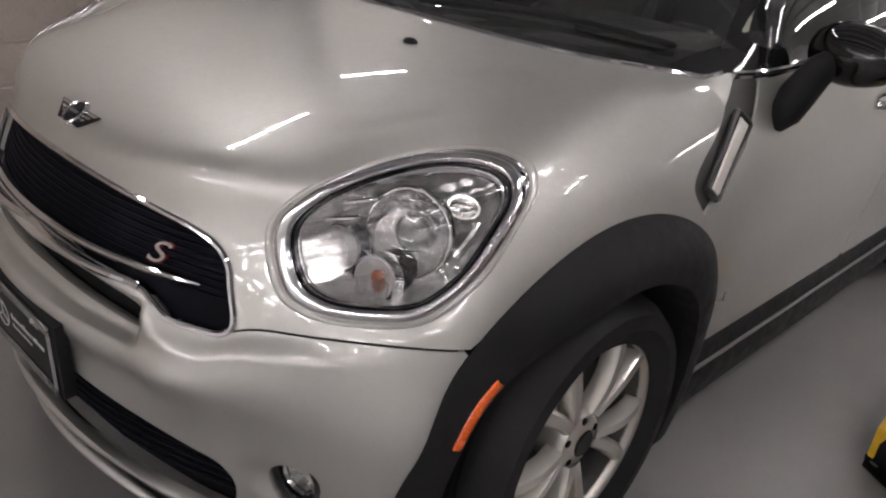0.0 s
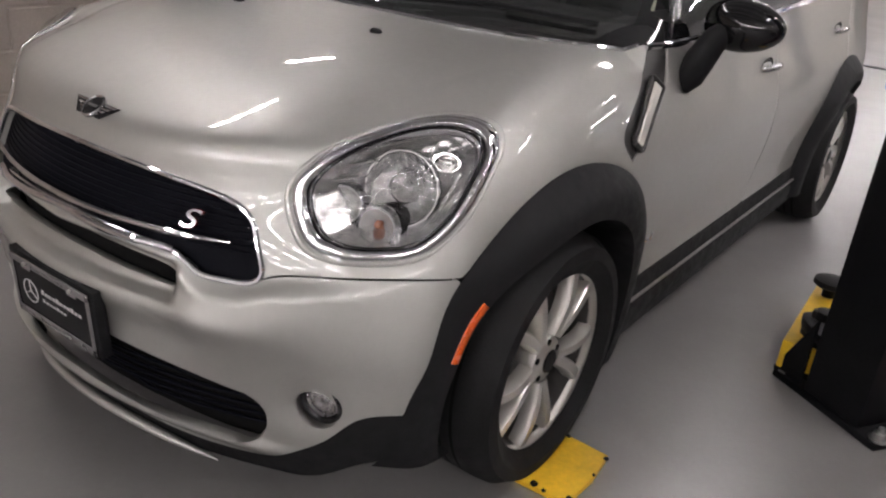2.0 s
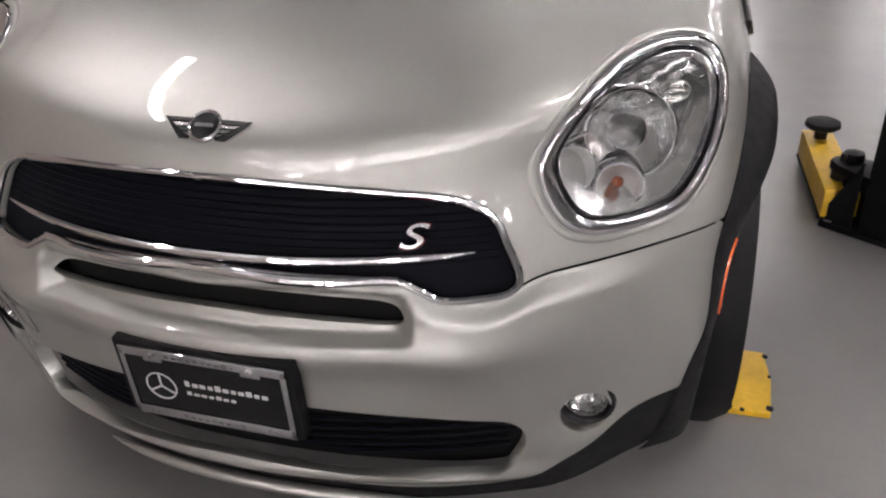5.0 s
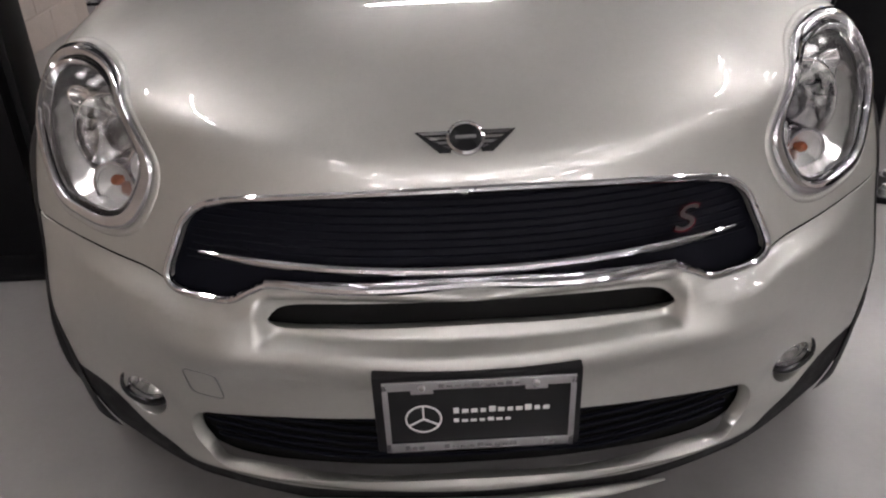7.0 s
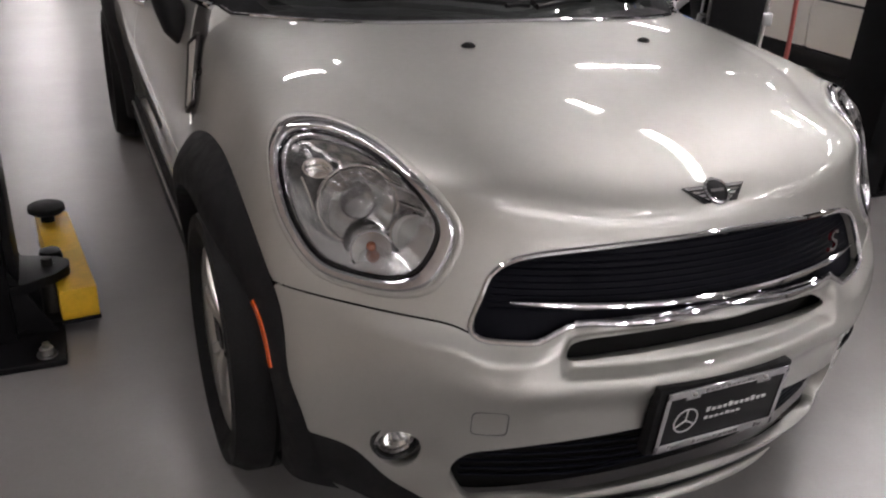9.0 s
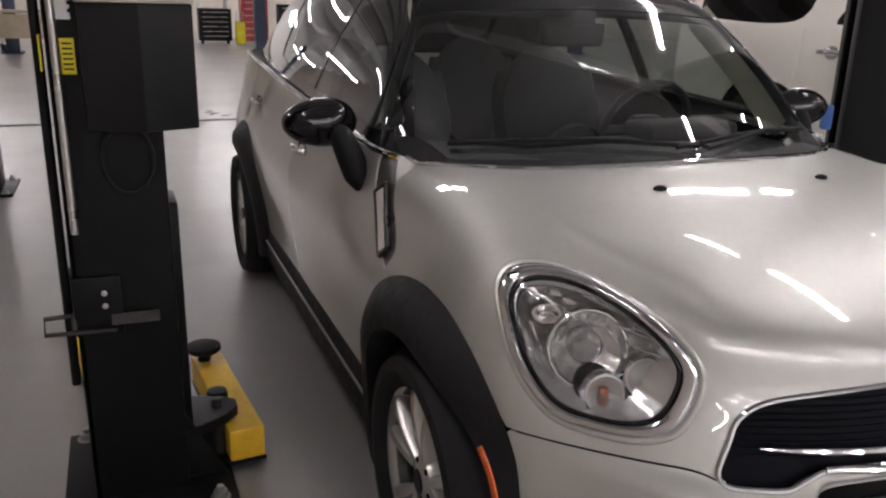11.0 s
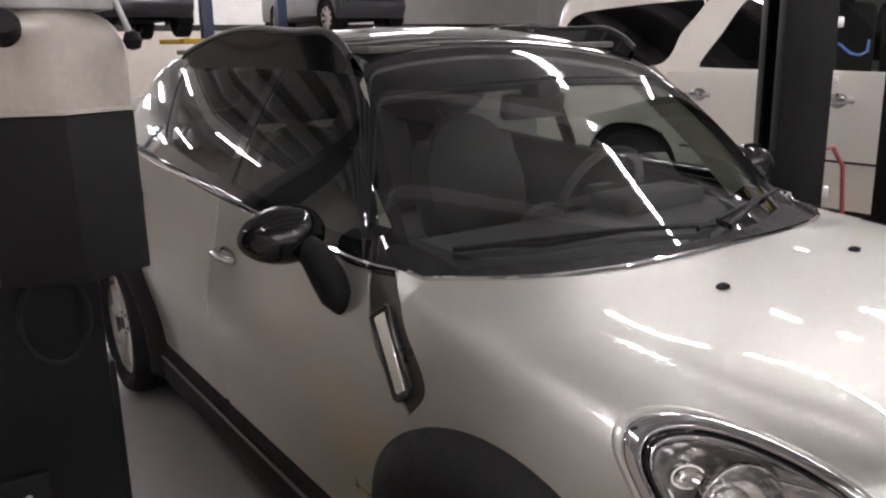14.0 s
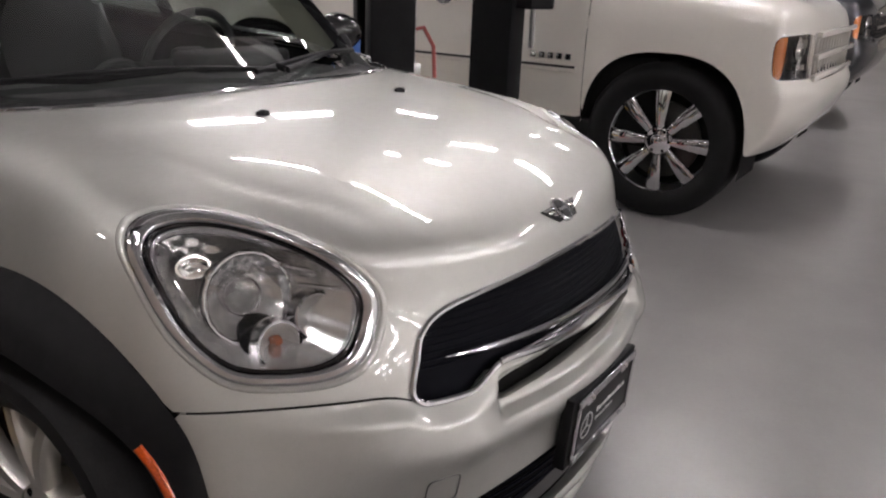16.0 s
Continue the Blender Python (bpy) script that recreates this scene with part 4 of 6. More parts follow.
for side in (1, -1):
    rays = sideways(np.linspace(0.98, 4.05, 150), np.linspace(0.16, 1.16, 60), side)

    def rear_cut(P, gap=0.0):
        return off_arch(P, REAR_Y, gap)

    def door_low(P):
        return 0.352 - P[..., 2]

    skin("front_door", body, rays, lambda P: all_of(scuttle_rear(P[..., 2]) + 0.006 - P[..., 1], off_arch(P, gap=0.0), P[..., 1] - 2.238 - 0.02 * (P[..., 2] - 0.6), P[..., 2] - belt_z(P[..., 1]), door_low(P)), SILVER, car)
    skin("rear_door", body, rays, lambda P: all_of(2.246 + 0.02 * (P[..., 2] - 0.6) - P[..., 1], rear_cut(P), P[..., 1] - 3.32 - 0.15 * (P[..., 2] - 0.8), P[..., 2] - belt_z(P[..., 1]), door_low(P)), SILVER, car)
    skin("rear_quarter", body, rays, lambda P: all_of(3.328 + 0.15 * (P[..., 2] - 0.8) - P[..., 1], rear_cut(P), P[..., 2] - belt_z(P[..., 1]), 0.30 - P[..., 2]), SILVER, car)
    skin("sill", lambda P: body(P) - 0.020 * hump(P[..., 2], 0.235, 0.07), rays, lambda P: all_of(P[..., 2] - 0.346, 0.17 - P[..., 2], 1.16 - P[..., 1], P[..., 1] - 3.02), BLACK_PLASTIC, car)
    part("sill_strip", tube([cast(body, np.array([[0, y, 0.292]]), np.array([[side * 1.0, 0, 0]]), 2)[0] + np.array((side * 0.017, 0, 0)) for y in np.linspace(1.27, 2.94, 30)], 0.0050, 8), STRIP_METAL, car)
    skin("scuttle", lambda P: body(P) + 0.002, rays, lambda P: all_of(scuttle_front(P[..., 2]) + 0.004 - P[..., 1], P[..., 1] - scuttle_rear(P[..., 2]), off_arch(P), P[..., 2] - 0.985), SATIN_GREY, car)
    # side repeater in its frame
    def strip_at(w, out):
        """The repeater's long narrow outline at half width w."""
        pts = []
        for u, v in ((-1, -0.96), (-0.8, -1), (0.8, -1), (1, -0.96), (1, 0), (1, 0.96), (0.8, 1), (-0.8, 1), (-1, 0.96), (-1, 0)):
            y = 1.188 + v * (0.066 + w * 0.6) + u * w * 0.80
            z = 0.843 + v * (0.052 + w * 0.5) - u * w * 0.62
            pts.append(Vector(cast(body, np.array([[0, y, z]]), np.array([[side * 1.0, 0, 0]]), 2)[0]) + Vector((side * out, 0, 0)))
        return pts

    bm = bmesh.new()
    a, b = [bm.verts.new(p) for p in strip_at(0.0165, 0.004)], [bm.verts.new(p) for p in strip_at(0.0125, 0.009)]
    for k in range(10):
        bm.faces.new((a[k], a[(k + 1) % 10], b[(k + 1) % 10], b[k]))
    bm.faces.new(b)
    bmesh.ops.recalc_face_normals(bm, faces=bm.faces)
    rep = part("side_repeater", bm, REPEATER, car, "narrow clear side repeater in a grey frame")
    part("repeater_frame", tube(strip_at(0.025, 0.003), 0.0070, 8, True), SATIN_GREY, rep)
    part("repeater_edge", tube(strip_at(0.0170, 0.005), 0.0024, 6, True), DEEP_BLACK, rep)
    for nm, y, z in (("door_handle", 2.13, 0.862), ("door_handle", 3.12, 0.912)):
        P = Vector(cast(body, np.array([[0, y, z]]), np.array([[side * 1.0, 0, 0]]), 2)[0])
        h = part(nm, tube([P + Vector((side * o, dy, 0.004 * math.cos(dy * 20))) for dy, o in ((-0.085, 0.004), (-0.06, 0.020), (0, 0.028), (0.06, 0.022), (0.085, 0.004))], [0.010, 0.012, 0.012, 0.012, 0.010], 10, up=(0, 0, 1)), CHROME, car, "chrome door handle")
        part("handle_recess", mirrored(lathe([(0.0, -0.004), (0.036, -0.002), (0.040, 0.003)], 24, Matrix.Translation((abs(P.x) - 0.001, P.y - 0.01, P.z)) @ pose(0, 0, 0, 0, 90, 0) @ Matrix.Diagonal((0.8, 1.5, 1, 1))), side), BLACK_GLOSS, h)
    part("belt_trim", tube([Vector(cast(body, np.array([[0, y, float(belt_z(y))]]), np.array([[side * 1.0, 0, 0]]), 2)[0]) + Vector((side * 0.001, 0, 0.004)) for y in np.linspace(1.27, 3.75, 50)], 0.009, 8), CHROME, car)
    P = Vector(cast(body, np.array([[0, 1.30, 0.475]]), np.array([[side * 1.0, 0, 0]]), 2)[0])
    part("side_badge", join(boxm(P + Vector((side * 0.002, 0, 0)), (0.003, 0.055, 0.009), 0.001), boxm(P + Vector((side * 0.002, 0.035, 0.006)), (0.003, 0.011, 0.026), 0.001)), CHROME, car)
    skin("inner_shell", lambda P: body(P) + 0.03, sideways(np.linspace(0.98, 3.9, 60), np.linspace(0.2, 1.05, 24), side), lambda P: all_of(0.37 - np.hypot(P[..., 1] - WHEEL_Y, P[..., 2] - WHEEL_Z), 0.37 - np.hypot(P[..., 1] - REAR_Y, P[..., 2] - WHEEL_Z), P[..., 2] - belt_z(P[..., 1]) + 0.01), DEEP_BLACK, car, thick=0)
    # door mirror
    n1, n2 = 20, 28
    vs, fs = [], []
    for i in range(n1 + 1):
        th = math.pi * i / n1
        for j in range(n2):
            ph = 2 * math.pi * j / n2
            u = Vector((-math.cos(th), math.sin(th) * math.cos(ph), math.sin(th) * math.sin(ph)))
            sy = 0.072 if u.y < 0 else 0.030
            vs.append(Vector((side * (0.875 + u.x * 0.108), 1.532 + u.y * sy * (1 + 0.1 * u.x), 1.045 + u.z * (0.070 - 0.008 * u.x))))
    fs = [(i * n2 + j, i * n2 + (j + 1) % n2, (i + 1) * n2 + (j + 1) % n2, (i + 1) * n2 + j) for i in range(n1) for j in range(n2)]
    bm = bmesh.new()
    bv = [bm.verts.new(v) for v in vs]
    for f in fs:
        bm.faces.new([bv[q] for q in f])
    bmesh.ops.remove_doubles(bm, verts=bm.verts, dist=1e-5)
    bmesh.ops.recalc_face_normals(bm, faces=bm.faces)
    mir = part("door_mirror", bm, BLACK_GLOSS, car, "gloss black door mirror")
    part("mirror_foot", tube([(side * 0.778, 1.425, 0.872), (side * 0.792, 1.43, 0.905), (side * 0.806, 1.445, 0.950), (side * 0.822, 1.475, 1.000), (side * 0.845, 1.515, 1.035)], [0.030, 0.050, 0.052, 0.047, 0.036], 14, flat=0.75), BLACK_PLASTIC, mir)
    part("mirror_pane", mirrored(lathe([(0, 0), (0.056, 0), (0.058, -0.004)], 28, Matrix.Translation((0.875, 1.561, 1.045)) @ pose(0, 0, 0, -90, 0, 0) @ Matrix.Diagonal((1.65, 1, 1, 1))), side), CHROME, mir)

# cabin: black roof and pillars with glass
roof_z = spline([1.2, 1.6, 1.8, 2.1, 2.5, 3.0, 3.5, 4.1], [1.25, 1.425, 1.480, 1.522, 1.535, 1.525, 1.485, 1.40])

rail_z = spline([1.775, 1.83, 2.036, 2.37, 2.80, 3.15], [1.440, 1.478, 1.510, 1.527, 1.507, 1.450])


def cabin(P):
    x, y, z = np.abs(P[..., 0]), P[..., 1], P[..., 2]
    q = z - 1.0
    screen = (1.03 + 1.40 * q + 0.25 * q * q + np.clip(0.57 - 0.95 * q, 0.2, 0.62) * x * x - y) / 1.75
    side = x - (0.768 - 0.40 * (z - 0.98) - 0.35 * np.clip(z - 0.98, 0, 1) ** 2 - 0.035 * np.clip(y - 2.6, 0, 2) ** 2)
    roof = z - (roof_z(y) - 0.05 * (x / 0.55) ** 2.2)
    tail = (y - 3.98 + 0.45 * (z - 0.95)) / 1.1
    return smax(smax(smax(screen, side, 0.05), roof, 0.07), tail, 0.12)


window = outline([(1.365, 1.050), (1.403, 1.103), (1.531, 1.206), (1.695, 1.302), (1.828, 1.385), (1.91, 1.408), (2.04, 1.414), (2.5, 1.430), (3.0, 1.438), (3.19, 1.436), (3.245, 1.410), (3.20, 1.314), (3.125, 1.23), (3.06, 1.150), (2.97, 1.120), (2.54, 1.082), (2.0, 1.053), (1.48, 1.035)], 180)


def screen_mask(P, inset=0.0):
    x, y, z = np.abs(P[..., 0]), P[..., 1], P[..., 2]
    xg = 0.670 - 0.15 * (z - 0.99) - 0.5 * (z - 0.99) ** 2
    edge = np.maximum(x - xg, z - 1.366 + 0.02 * (x / 0.5) ** 2)
    near = np.clip((x - xg + 0.04) / 0.04, 0, 1) * np.clip((z - 1.326) / 0.04, 0, 1)
    return all_of(edge + 0.012 * near, 0.98 - z, y - 1.9) + inset


def window_mask(P):
    return np.maximum(window(P[..., 1], P[..., 2]), 0.40 - np.abs(P[..., 0])) + 5 * (np.abs(P[..., 0]) < 0.45)


CAB = globe((0, 2.35, 0.99), np.linspace(-180, 180, 361), np.linspace(-12, 90, 86))
skin("roof_shell", cabin, CAB, lambda P: all_of(-screen_mask(P), -window_mask(P), np.where(P[..., 1] > 1.22, np.maximum(0.955, belt_z(P[..., 1]) - 0.006), 0.955) - P[..., 2]), BLACK_GLOSS, car, thick=0.03, label="gloss black roof and pillars")
skin("windscreen", lambda P: cabin(P) + 0.002, globe((0, 2.35, 0.99), np.linspace(-45, 45, 110), np.linspace(-6, 40, 60)), lambda P: screen_mask(P, -0.006), GLASS, car, thick=0).visible_shadow = False
for side in (1, -1):
    rays = sideways(np.linspace(1.4, 3.6, 110), np.linspace(0.98, 1.42, 40), side)
    for nm, y0, y1 in (("front_window", 1.3, 2.235), ("rear_window", 2.30, 3.4)):
        g = skin(nm, lambda P: cabin(P) + 0.003, rays, lambda P: all_of(window_mask(P) - 0.004, y0 - P[..., 1], P[..., 1] - y1), SIDE_GLASS, car, thick=0, far=1.5)
        g.visible_shadow = False
    for y in (2.267,):
        skin("pillar_cover", lambda P: cabin(P) + 0.001, rays, lambda P: all_of(window_mask(P) - 0.004, y - 0.034 - P[..., 1], P[..., 1] - y - 0.030), BLACK_GLOSS, car, far=1.5)
    # roof rail, standing close on the roof's edge
    pts, skirt = [], []
    for k in range(40):
        y = 1.775 + 1.375 * k / 39
        z = float(rail_z(np.array(y)))
        pts.append((side * 0.545, y, z))
        skirt += [(side * 0.548, y, z), (side * 0.528, y, 1.375 + 0.02 * k / 39), (side * 0.50, y, z - 0.045), (side * 0.538, y, z)]
    rail = part("roof_rail", tube(pts, 0.011, 10), SATIN_BLACK, car, "black roof rail with a satin sheen")
    part("rail_foot", (skirt, [(4 * k + q, 4 * k + (q + 1) % 4, 4 * k + 4 + (q + 1) % 4, 4 * k + 4 + q) for k in range(39) for q in range(4)]), BLACK_GLOSS, rail)
    # inside post lining, pale
    part("post_lining", tube([(side * 0.665, 1.40, 1.00), (side * 0.612, 1.53, 1.16), (side * 0.54, 1.73, 1.35)], 0.052, 8, flat=0.14, up=(1, 0.25 * side, 0)), LINING, car)
part("screen_trim", tube([np.array((x, rear_edge(x) + 0.006, 0)) + np.array((0, 0, cast(body, np.array([[x, rear_edge(x), 0.5]]), np.array([[0, 0, 1.0]]), 1)[0][2] + 0.003)) for x in np.linspace(-0.705, 0.705, 70)], 0.006, 8), CHROME, car)
skin("cowl", lambda P: body(P) + 0.010, FRONT, lambda P: all_of(rear_edge(P[..., 0]) + 0.008 - P[..., 1], P[..., 1] - rear_edge(P[..., 0]) - 0.17, np.abs(P[..., 0]) - 0.71, 0.93 - P[..., 2]), BLACK_PLASTIC, car)
for x0, x1 in ((-0.60, 0.05), (-0.02, 0.60)):
    pts = []
    for k in range(16):
        x = x0 + (x1 - x0) * k / 15
        z = 1.012 + 0.018 * math.sin(math.pi * k / 15)
        P = cast(cabin, np.array([[x, 2.2, z]]), np.array([[0, -1.0, 0]]), 1.6)[0]
        pts.append((x, P[1] - 0.016, P[2] + 0.01))
    part("wiper", join(tube(pts, 0.007, 6), tube([pts[2], (pts[2][0] * 0.8, pts[2][1] - 0.05, pts[2][2] - 0.005), pts[9]], 0.008, 6)), BLACK_PLASTIC, car)

# inside
part("underbody", boxm((0, 2.15, 0.27), (1.36, 3.3, 0.14), 0.02), DEEP_BLACK, car)
part("cabin_floor", boxm((0, 2.5, 0.42), (1.44, 2.6, 0.06), 0.01), DEEP_BLACK, car)
part("dashboard", join(boxm((0, 1.40, 0.86), (1.36, 0.46, 0.20), 0.05, seg=4), boxm((0.36, 1.52, 0.985), (0.36, 0.16, 0.06), 0.025, seg=3), boxm((0, 1.60, 0.72), (0.26, 0.30, 0.30), 0.03)), CABIN, car)
part("instrument", lathe([(0, 0.0), (0.09, 0.0), (0.105, 0.012), (0.11, -0.02)], 32, pose(0, 1.62, 0.90, -75, 0, 0)), CABIN, car)
part("steering_wheel", join(tube([(0.37 + 0.175 * math.cos(a), 1.74 - 0.06 * math.sin(a), 0.955 + 0.165 * math.sin(a)) for a in np.linspace(0, 2 * math.pi, 40, endpoint=False)], 0.015, 8, True), boxm((0.37, 1.74, 0.95), (0.12, 0.05, 0.11), 0.02), boxm((0.37, 1.74, 0.955), (0.33, 0.02, 0.03), 0.008)), CABIN, car)
for x in (0.36, -0.36):
    for y, nm in ((2.12, "front_seat"), (2.95, "rear_seat")):
        st = part(nm, boxm((x, y - 0.05, 0.60), (0.50, 0.50, 0.18), 0.06, seg=4), SEAT, car)
        mB = pose(x, y + 0.22, 0.62, -18, 0, 0)
        part("backrest", lathe([(0.0, -0.07), (0.16, -0.065), (0.235, -0.03), (0.25, 0.0), (0.235, 0.03), (0.16, 0.05), (0.0, 0.035)], 36, mB @ Matrix.Translation((0, 0, 0.30)) @ pose(0, 0, 0, 90, 0, 0) @ Matrix.Diagonal((1, 1.25, 1, 1))), SEAT, st)
        for q in (-1, 1):
            part("bolster", tube([mB @ Vector((q * 0.20, 0.02 + 0.03 * math.sin(k * 0.7), 0.08 + 0.085 * k)) for k in range(6)], [0.03, 0.05, 0.055, 0.055, 0.05, 0.03], 12), SEAT, st)
        part("headrest", lathe([(0.0, -0.05), (0.09, -0.045), (0.125, -0.02), (0.13, 0.0), (0.12, 0.03), (0.07, 0.045), (0.0, 0.045)], 32, mB @ Matrix.Translation((0, 0, 0.70)) @ pose(0, 0, 0, 90, 0, 0) @ Matrix.Diagonal((1, 0.72, 1, 1))), SEAT, st)
part("cabin_mirror", join(boxm((0, 0, 0), (0.23, 0.04, 0.075), 0.02, pose(0.0, 1.665, 1.285, 10, 0, 0), seg=3), boxm((0, 1.63, 1.345), (0.09, 0.09, 0.06), 0.02)), CABIN, car)
part("headlining", boxm((0, 2.65, 1.455), (0.95, 1.7, 0.02), 0.01), CABIN_GREY, car)

# ---------------------------------------------------------------- the building


def slab(name, c, s, mat, label, category="", bevel=0.0):
    return tagged(part(name, boxm(c, s, bevel), mat, smooth=False), label, category or name.split("_")[0], kind="structure")


slab("floor", (6, 3, -0.05), (40, 54, 0.1), FLOOR, "glossy grey epoxy floor with scuffs and stains")
slab("ceiling", (6, 3, 4.75), (40, 54, 0.1), CEILING, "pale workshop ceiling with its shade put into the colour")
for k in range(33):
    slab("ceiling_joist", (6, -21.7 + 1.5 * k, 4.55), (36, 0.12, 0.30), JOIST, "white painted steel joist under the ceiling", "joist")
slab("wall_north_lower", (6, 28.05, 1.05), (40, 0.2, 2.1), CREAM, "cream painted lower wall at the end of the shop", "wall")
slab("wall_north_stripe", (6, 28.03, 2.2), (40, 0.2, 0.2), STRIPE, "black stripe along the end wall", "wall")
slab("wall_north_upper", (6, 28.05, 3.5), (40, 0.2, 2.4), WALL_WHITE, "white upper wall at the end of the shop", "wall")
slab("wall_east_lower", (23.05, 3, 1.0), (0.2, 50, 2.0), CREAM, "cream painted lower side wall", "wall")
slab("wall_east_stripe", (23.03, 3, 2.1), (0.2, 50, 0.2), STRIPE, "black stripe along the side wall", "wall")
slab("wall_east_upper", (23.05, 3, 3.45), (0.2, 50, 2.5), WALL_WHITE, "white upper side wall", "wall")
slab("wall_south", (6, -22.05, 2.35), (40, 0.2, 4.7), WALL_WHITE, "white painted wall behind the bays", "wall")
slab("wall_west", (-5.65, 3, 2.35), (0.2, 50, 4.7), BLOCK, "dull brown painted side wall beyond the next bay", "wall")
slab("baseboard", (-5.535, 3, 0.05), (0.03, 50, 0.10), MORTAR, "dark base strip along the side wall", "baseboard")
partition = slab("wall_partition", (-2.53, -2.52, 1.1), (0.2, 15.16, 2.2), JOINT, "painted concrete block partition wall beside the bay", "wall")
drain = tagged(part("floor_drain", boxm((4, 8.95, 0.003), (18, 0.10, 0.006), 0.002), STRIPE, smooth=False), "long dark trench drain grating across the floor", "drain", kind="structure")
for k in range(6):
    part("drain_bar", boxm((4, 8.915 + 0.014 * k, 0.0085), (18, 0.005, 0.004), 0.0), STEEL, drain)


def strip_light(x, y, along, z=4.0):
    """A hung fluorescent fitting with two bare tubes."""
    m = Matrix.Translation((x, y, z)) @ pose(0, 0, 0, 0, 0, 90 if along == "y" else 0)
    t = thing("strip_light", m, "white hanging strip light with two glowing tubes", "light", group="ceiling strip lights")
    part("light_body", boxm((0, 0, 0.065), (1.26, 0.085, 0.06), 0.006), WALL_WHITE, t)
    for s in (-1, 1):
        part("light_tube", tube([(-0.60, s * 0.024, 0.0), (0.60, s * 0.024, 0.0)], 0.018, 8), TUBE_LIGHT, t, "glowing white tube")
    part("tube_socket", join(boxm((-0.615, 0, 0.015), (0.022, 0.105, 0.07), 0.004), boxm((0.615, 0, 0.015), (0.022, 0.105, 0.07), 0.004)), WALL_WHITE, t)
    for s in (-1, 1):
        part("hanger", tube([(s * 0.45, 0, 0.09), (s * 0.45, 0, 4.71 - z)], 0.004, 5), STEEL, t)
    return t


first = strip_light(2.75, 3.28, "y")
LIGHTS = [(2.75, 1.62, 1), (2.75, 0.90, 1), (-2.45, 0.42, 1), (-2.45, 1.70, 1), (-4.2, 4.2, 1),
          (5.0, 2.9, 1), (6.0, 1.1, 1), (6.2, 3.0, 1), (8.2, 5.6, 1), (8.2, 2.4, 1), (7.2, -1.0, 1),
          (0.0, 5.85, 0), (4.6, 5.95, 0), (6.1, 6.0, 0)]
# unseen fittings to the south, added to brighten the nose, bumper and floor
LIGHTS += [(2.75, -4.6, 1), (5.2, -2.4, 1), (5.2, -4.6, 1), (-2.45, -5.2, 1), (5.2, -7.5, 1), (8.0, -7.5, 1)]
LIGHTS += [(x, y, 0) for y in (-10.0, -12.5, -15.5, -18.5) for x in (-4.2, -2.4, -0.6, 1.2, 3.0, 4.8, 6.6, 9.5)]
LIGHTS += [(x, y, 0) for y in (9.8, 14.2, 19.0, 24.0) for x in (-4.4, -1.6, 1.4, 4.6, 8.0, 12.0) if y > 12 or x > 0]
LIGHTS += [(x, 26.6, 0) for x in (-7.0, -4.2, -1.4, 1.4, 4.2, 7.0, 9.8, 12.6)]
LIGHTS += [(15, 5, 1), (19, 2, 1), (17, 12, 1), (16, -8, 1)]
for x, y, a in LIGHTS:
    copy_thing(first, Matrix.Translation((x, y, 4.0)) @ pose(0, 0, 0, 0, 0, 90 if a else 0))


# ---------------------------------------------------------------- two-post lifts


def pad(at, parent):
    """A pad with its top at a place of the room."""
    m = parent.matrix_basis.inverted() @ Matrix.Translation(at)
    p = part("lift_pad", lathe([(0, 0.0), (0.045, 0.0), (0.058, -0.006), (0.060, -0.022), (0.050, -0.030), (0, -0.030)], 28, m), RUBBER, parent, "round black rubber pad")
    part("pad_screw", lathe([(0.022, -0.03), (0.022, -0.085), (0.030, -0.09), (0.030, -0.12)], 16, m), LIFT_BLACK, p)
    return p


def arm(a, b, h, w, parent):
    """A yellow lift arm lying from a to b."""
    a, b = Vector(a), Vector(b)
    d = b - a
    m = parent.matrix_basis.inverted() @ Matrix.Translation((a + b) / 2) @ pose(0, 0, 0, 0, 0, math.degrees(math.atan2(d.y, d.x)))
    ar = part("lift_arm", boxm((0, 0, h / 2 + 0.012), (d.length, w, h), 0.006, m), YELLOW, parent, "yellow steel lift arm with scuffed paint")
    part("arm_edge", boxm((0, 0, 0.006), (d.length * 1.01, w * 1.04, 0.010), 0.002, m), LIFT_BLACK, ar)
    return ar


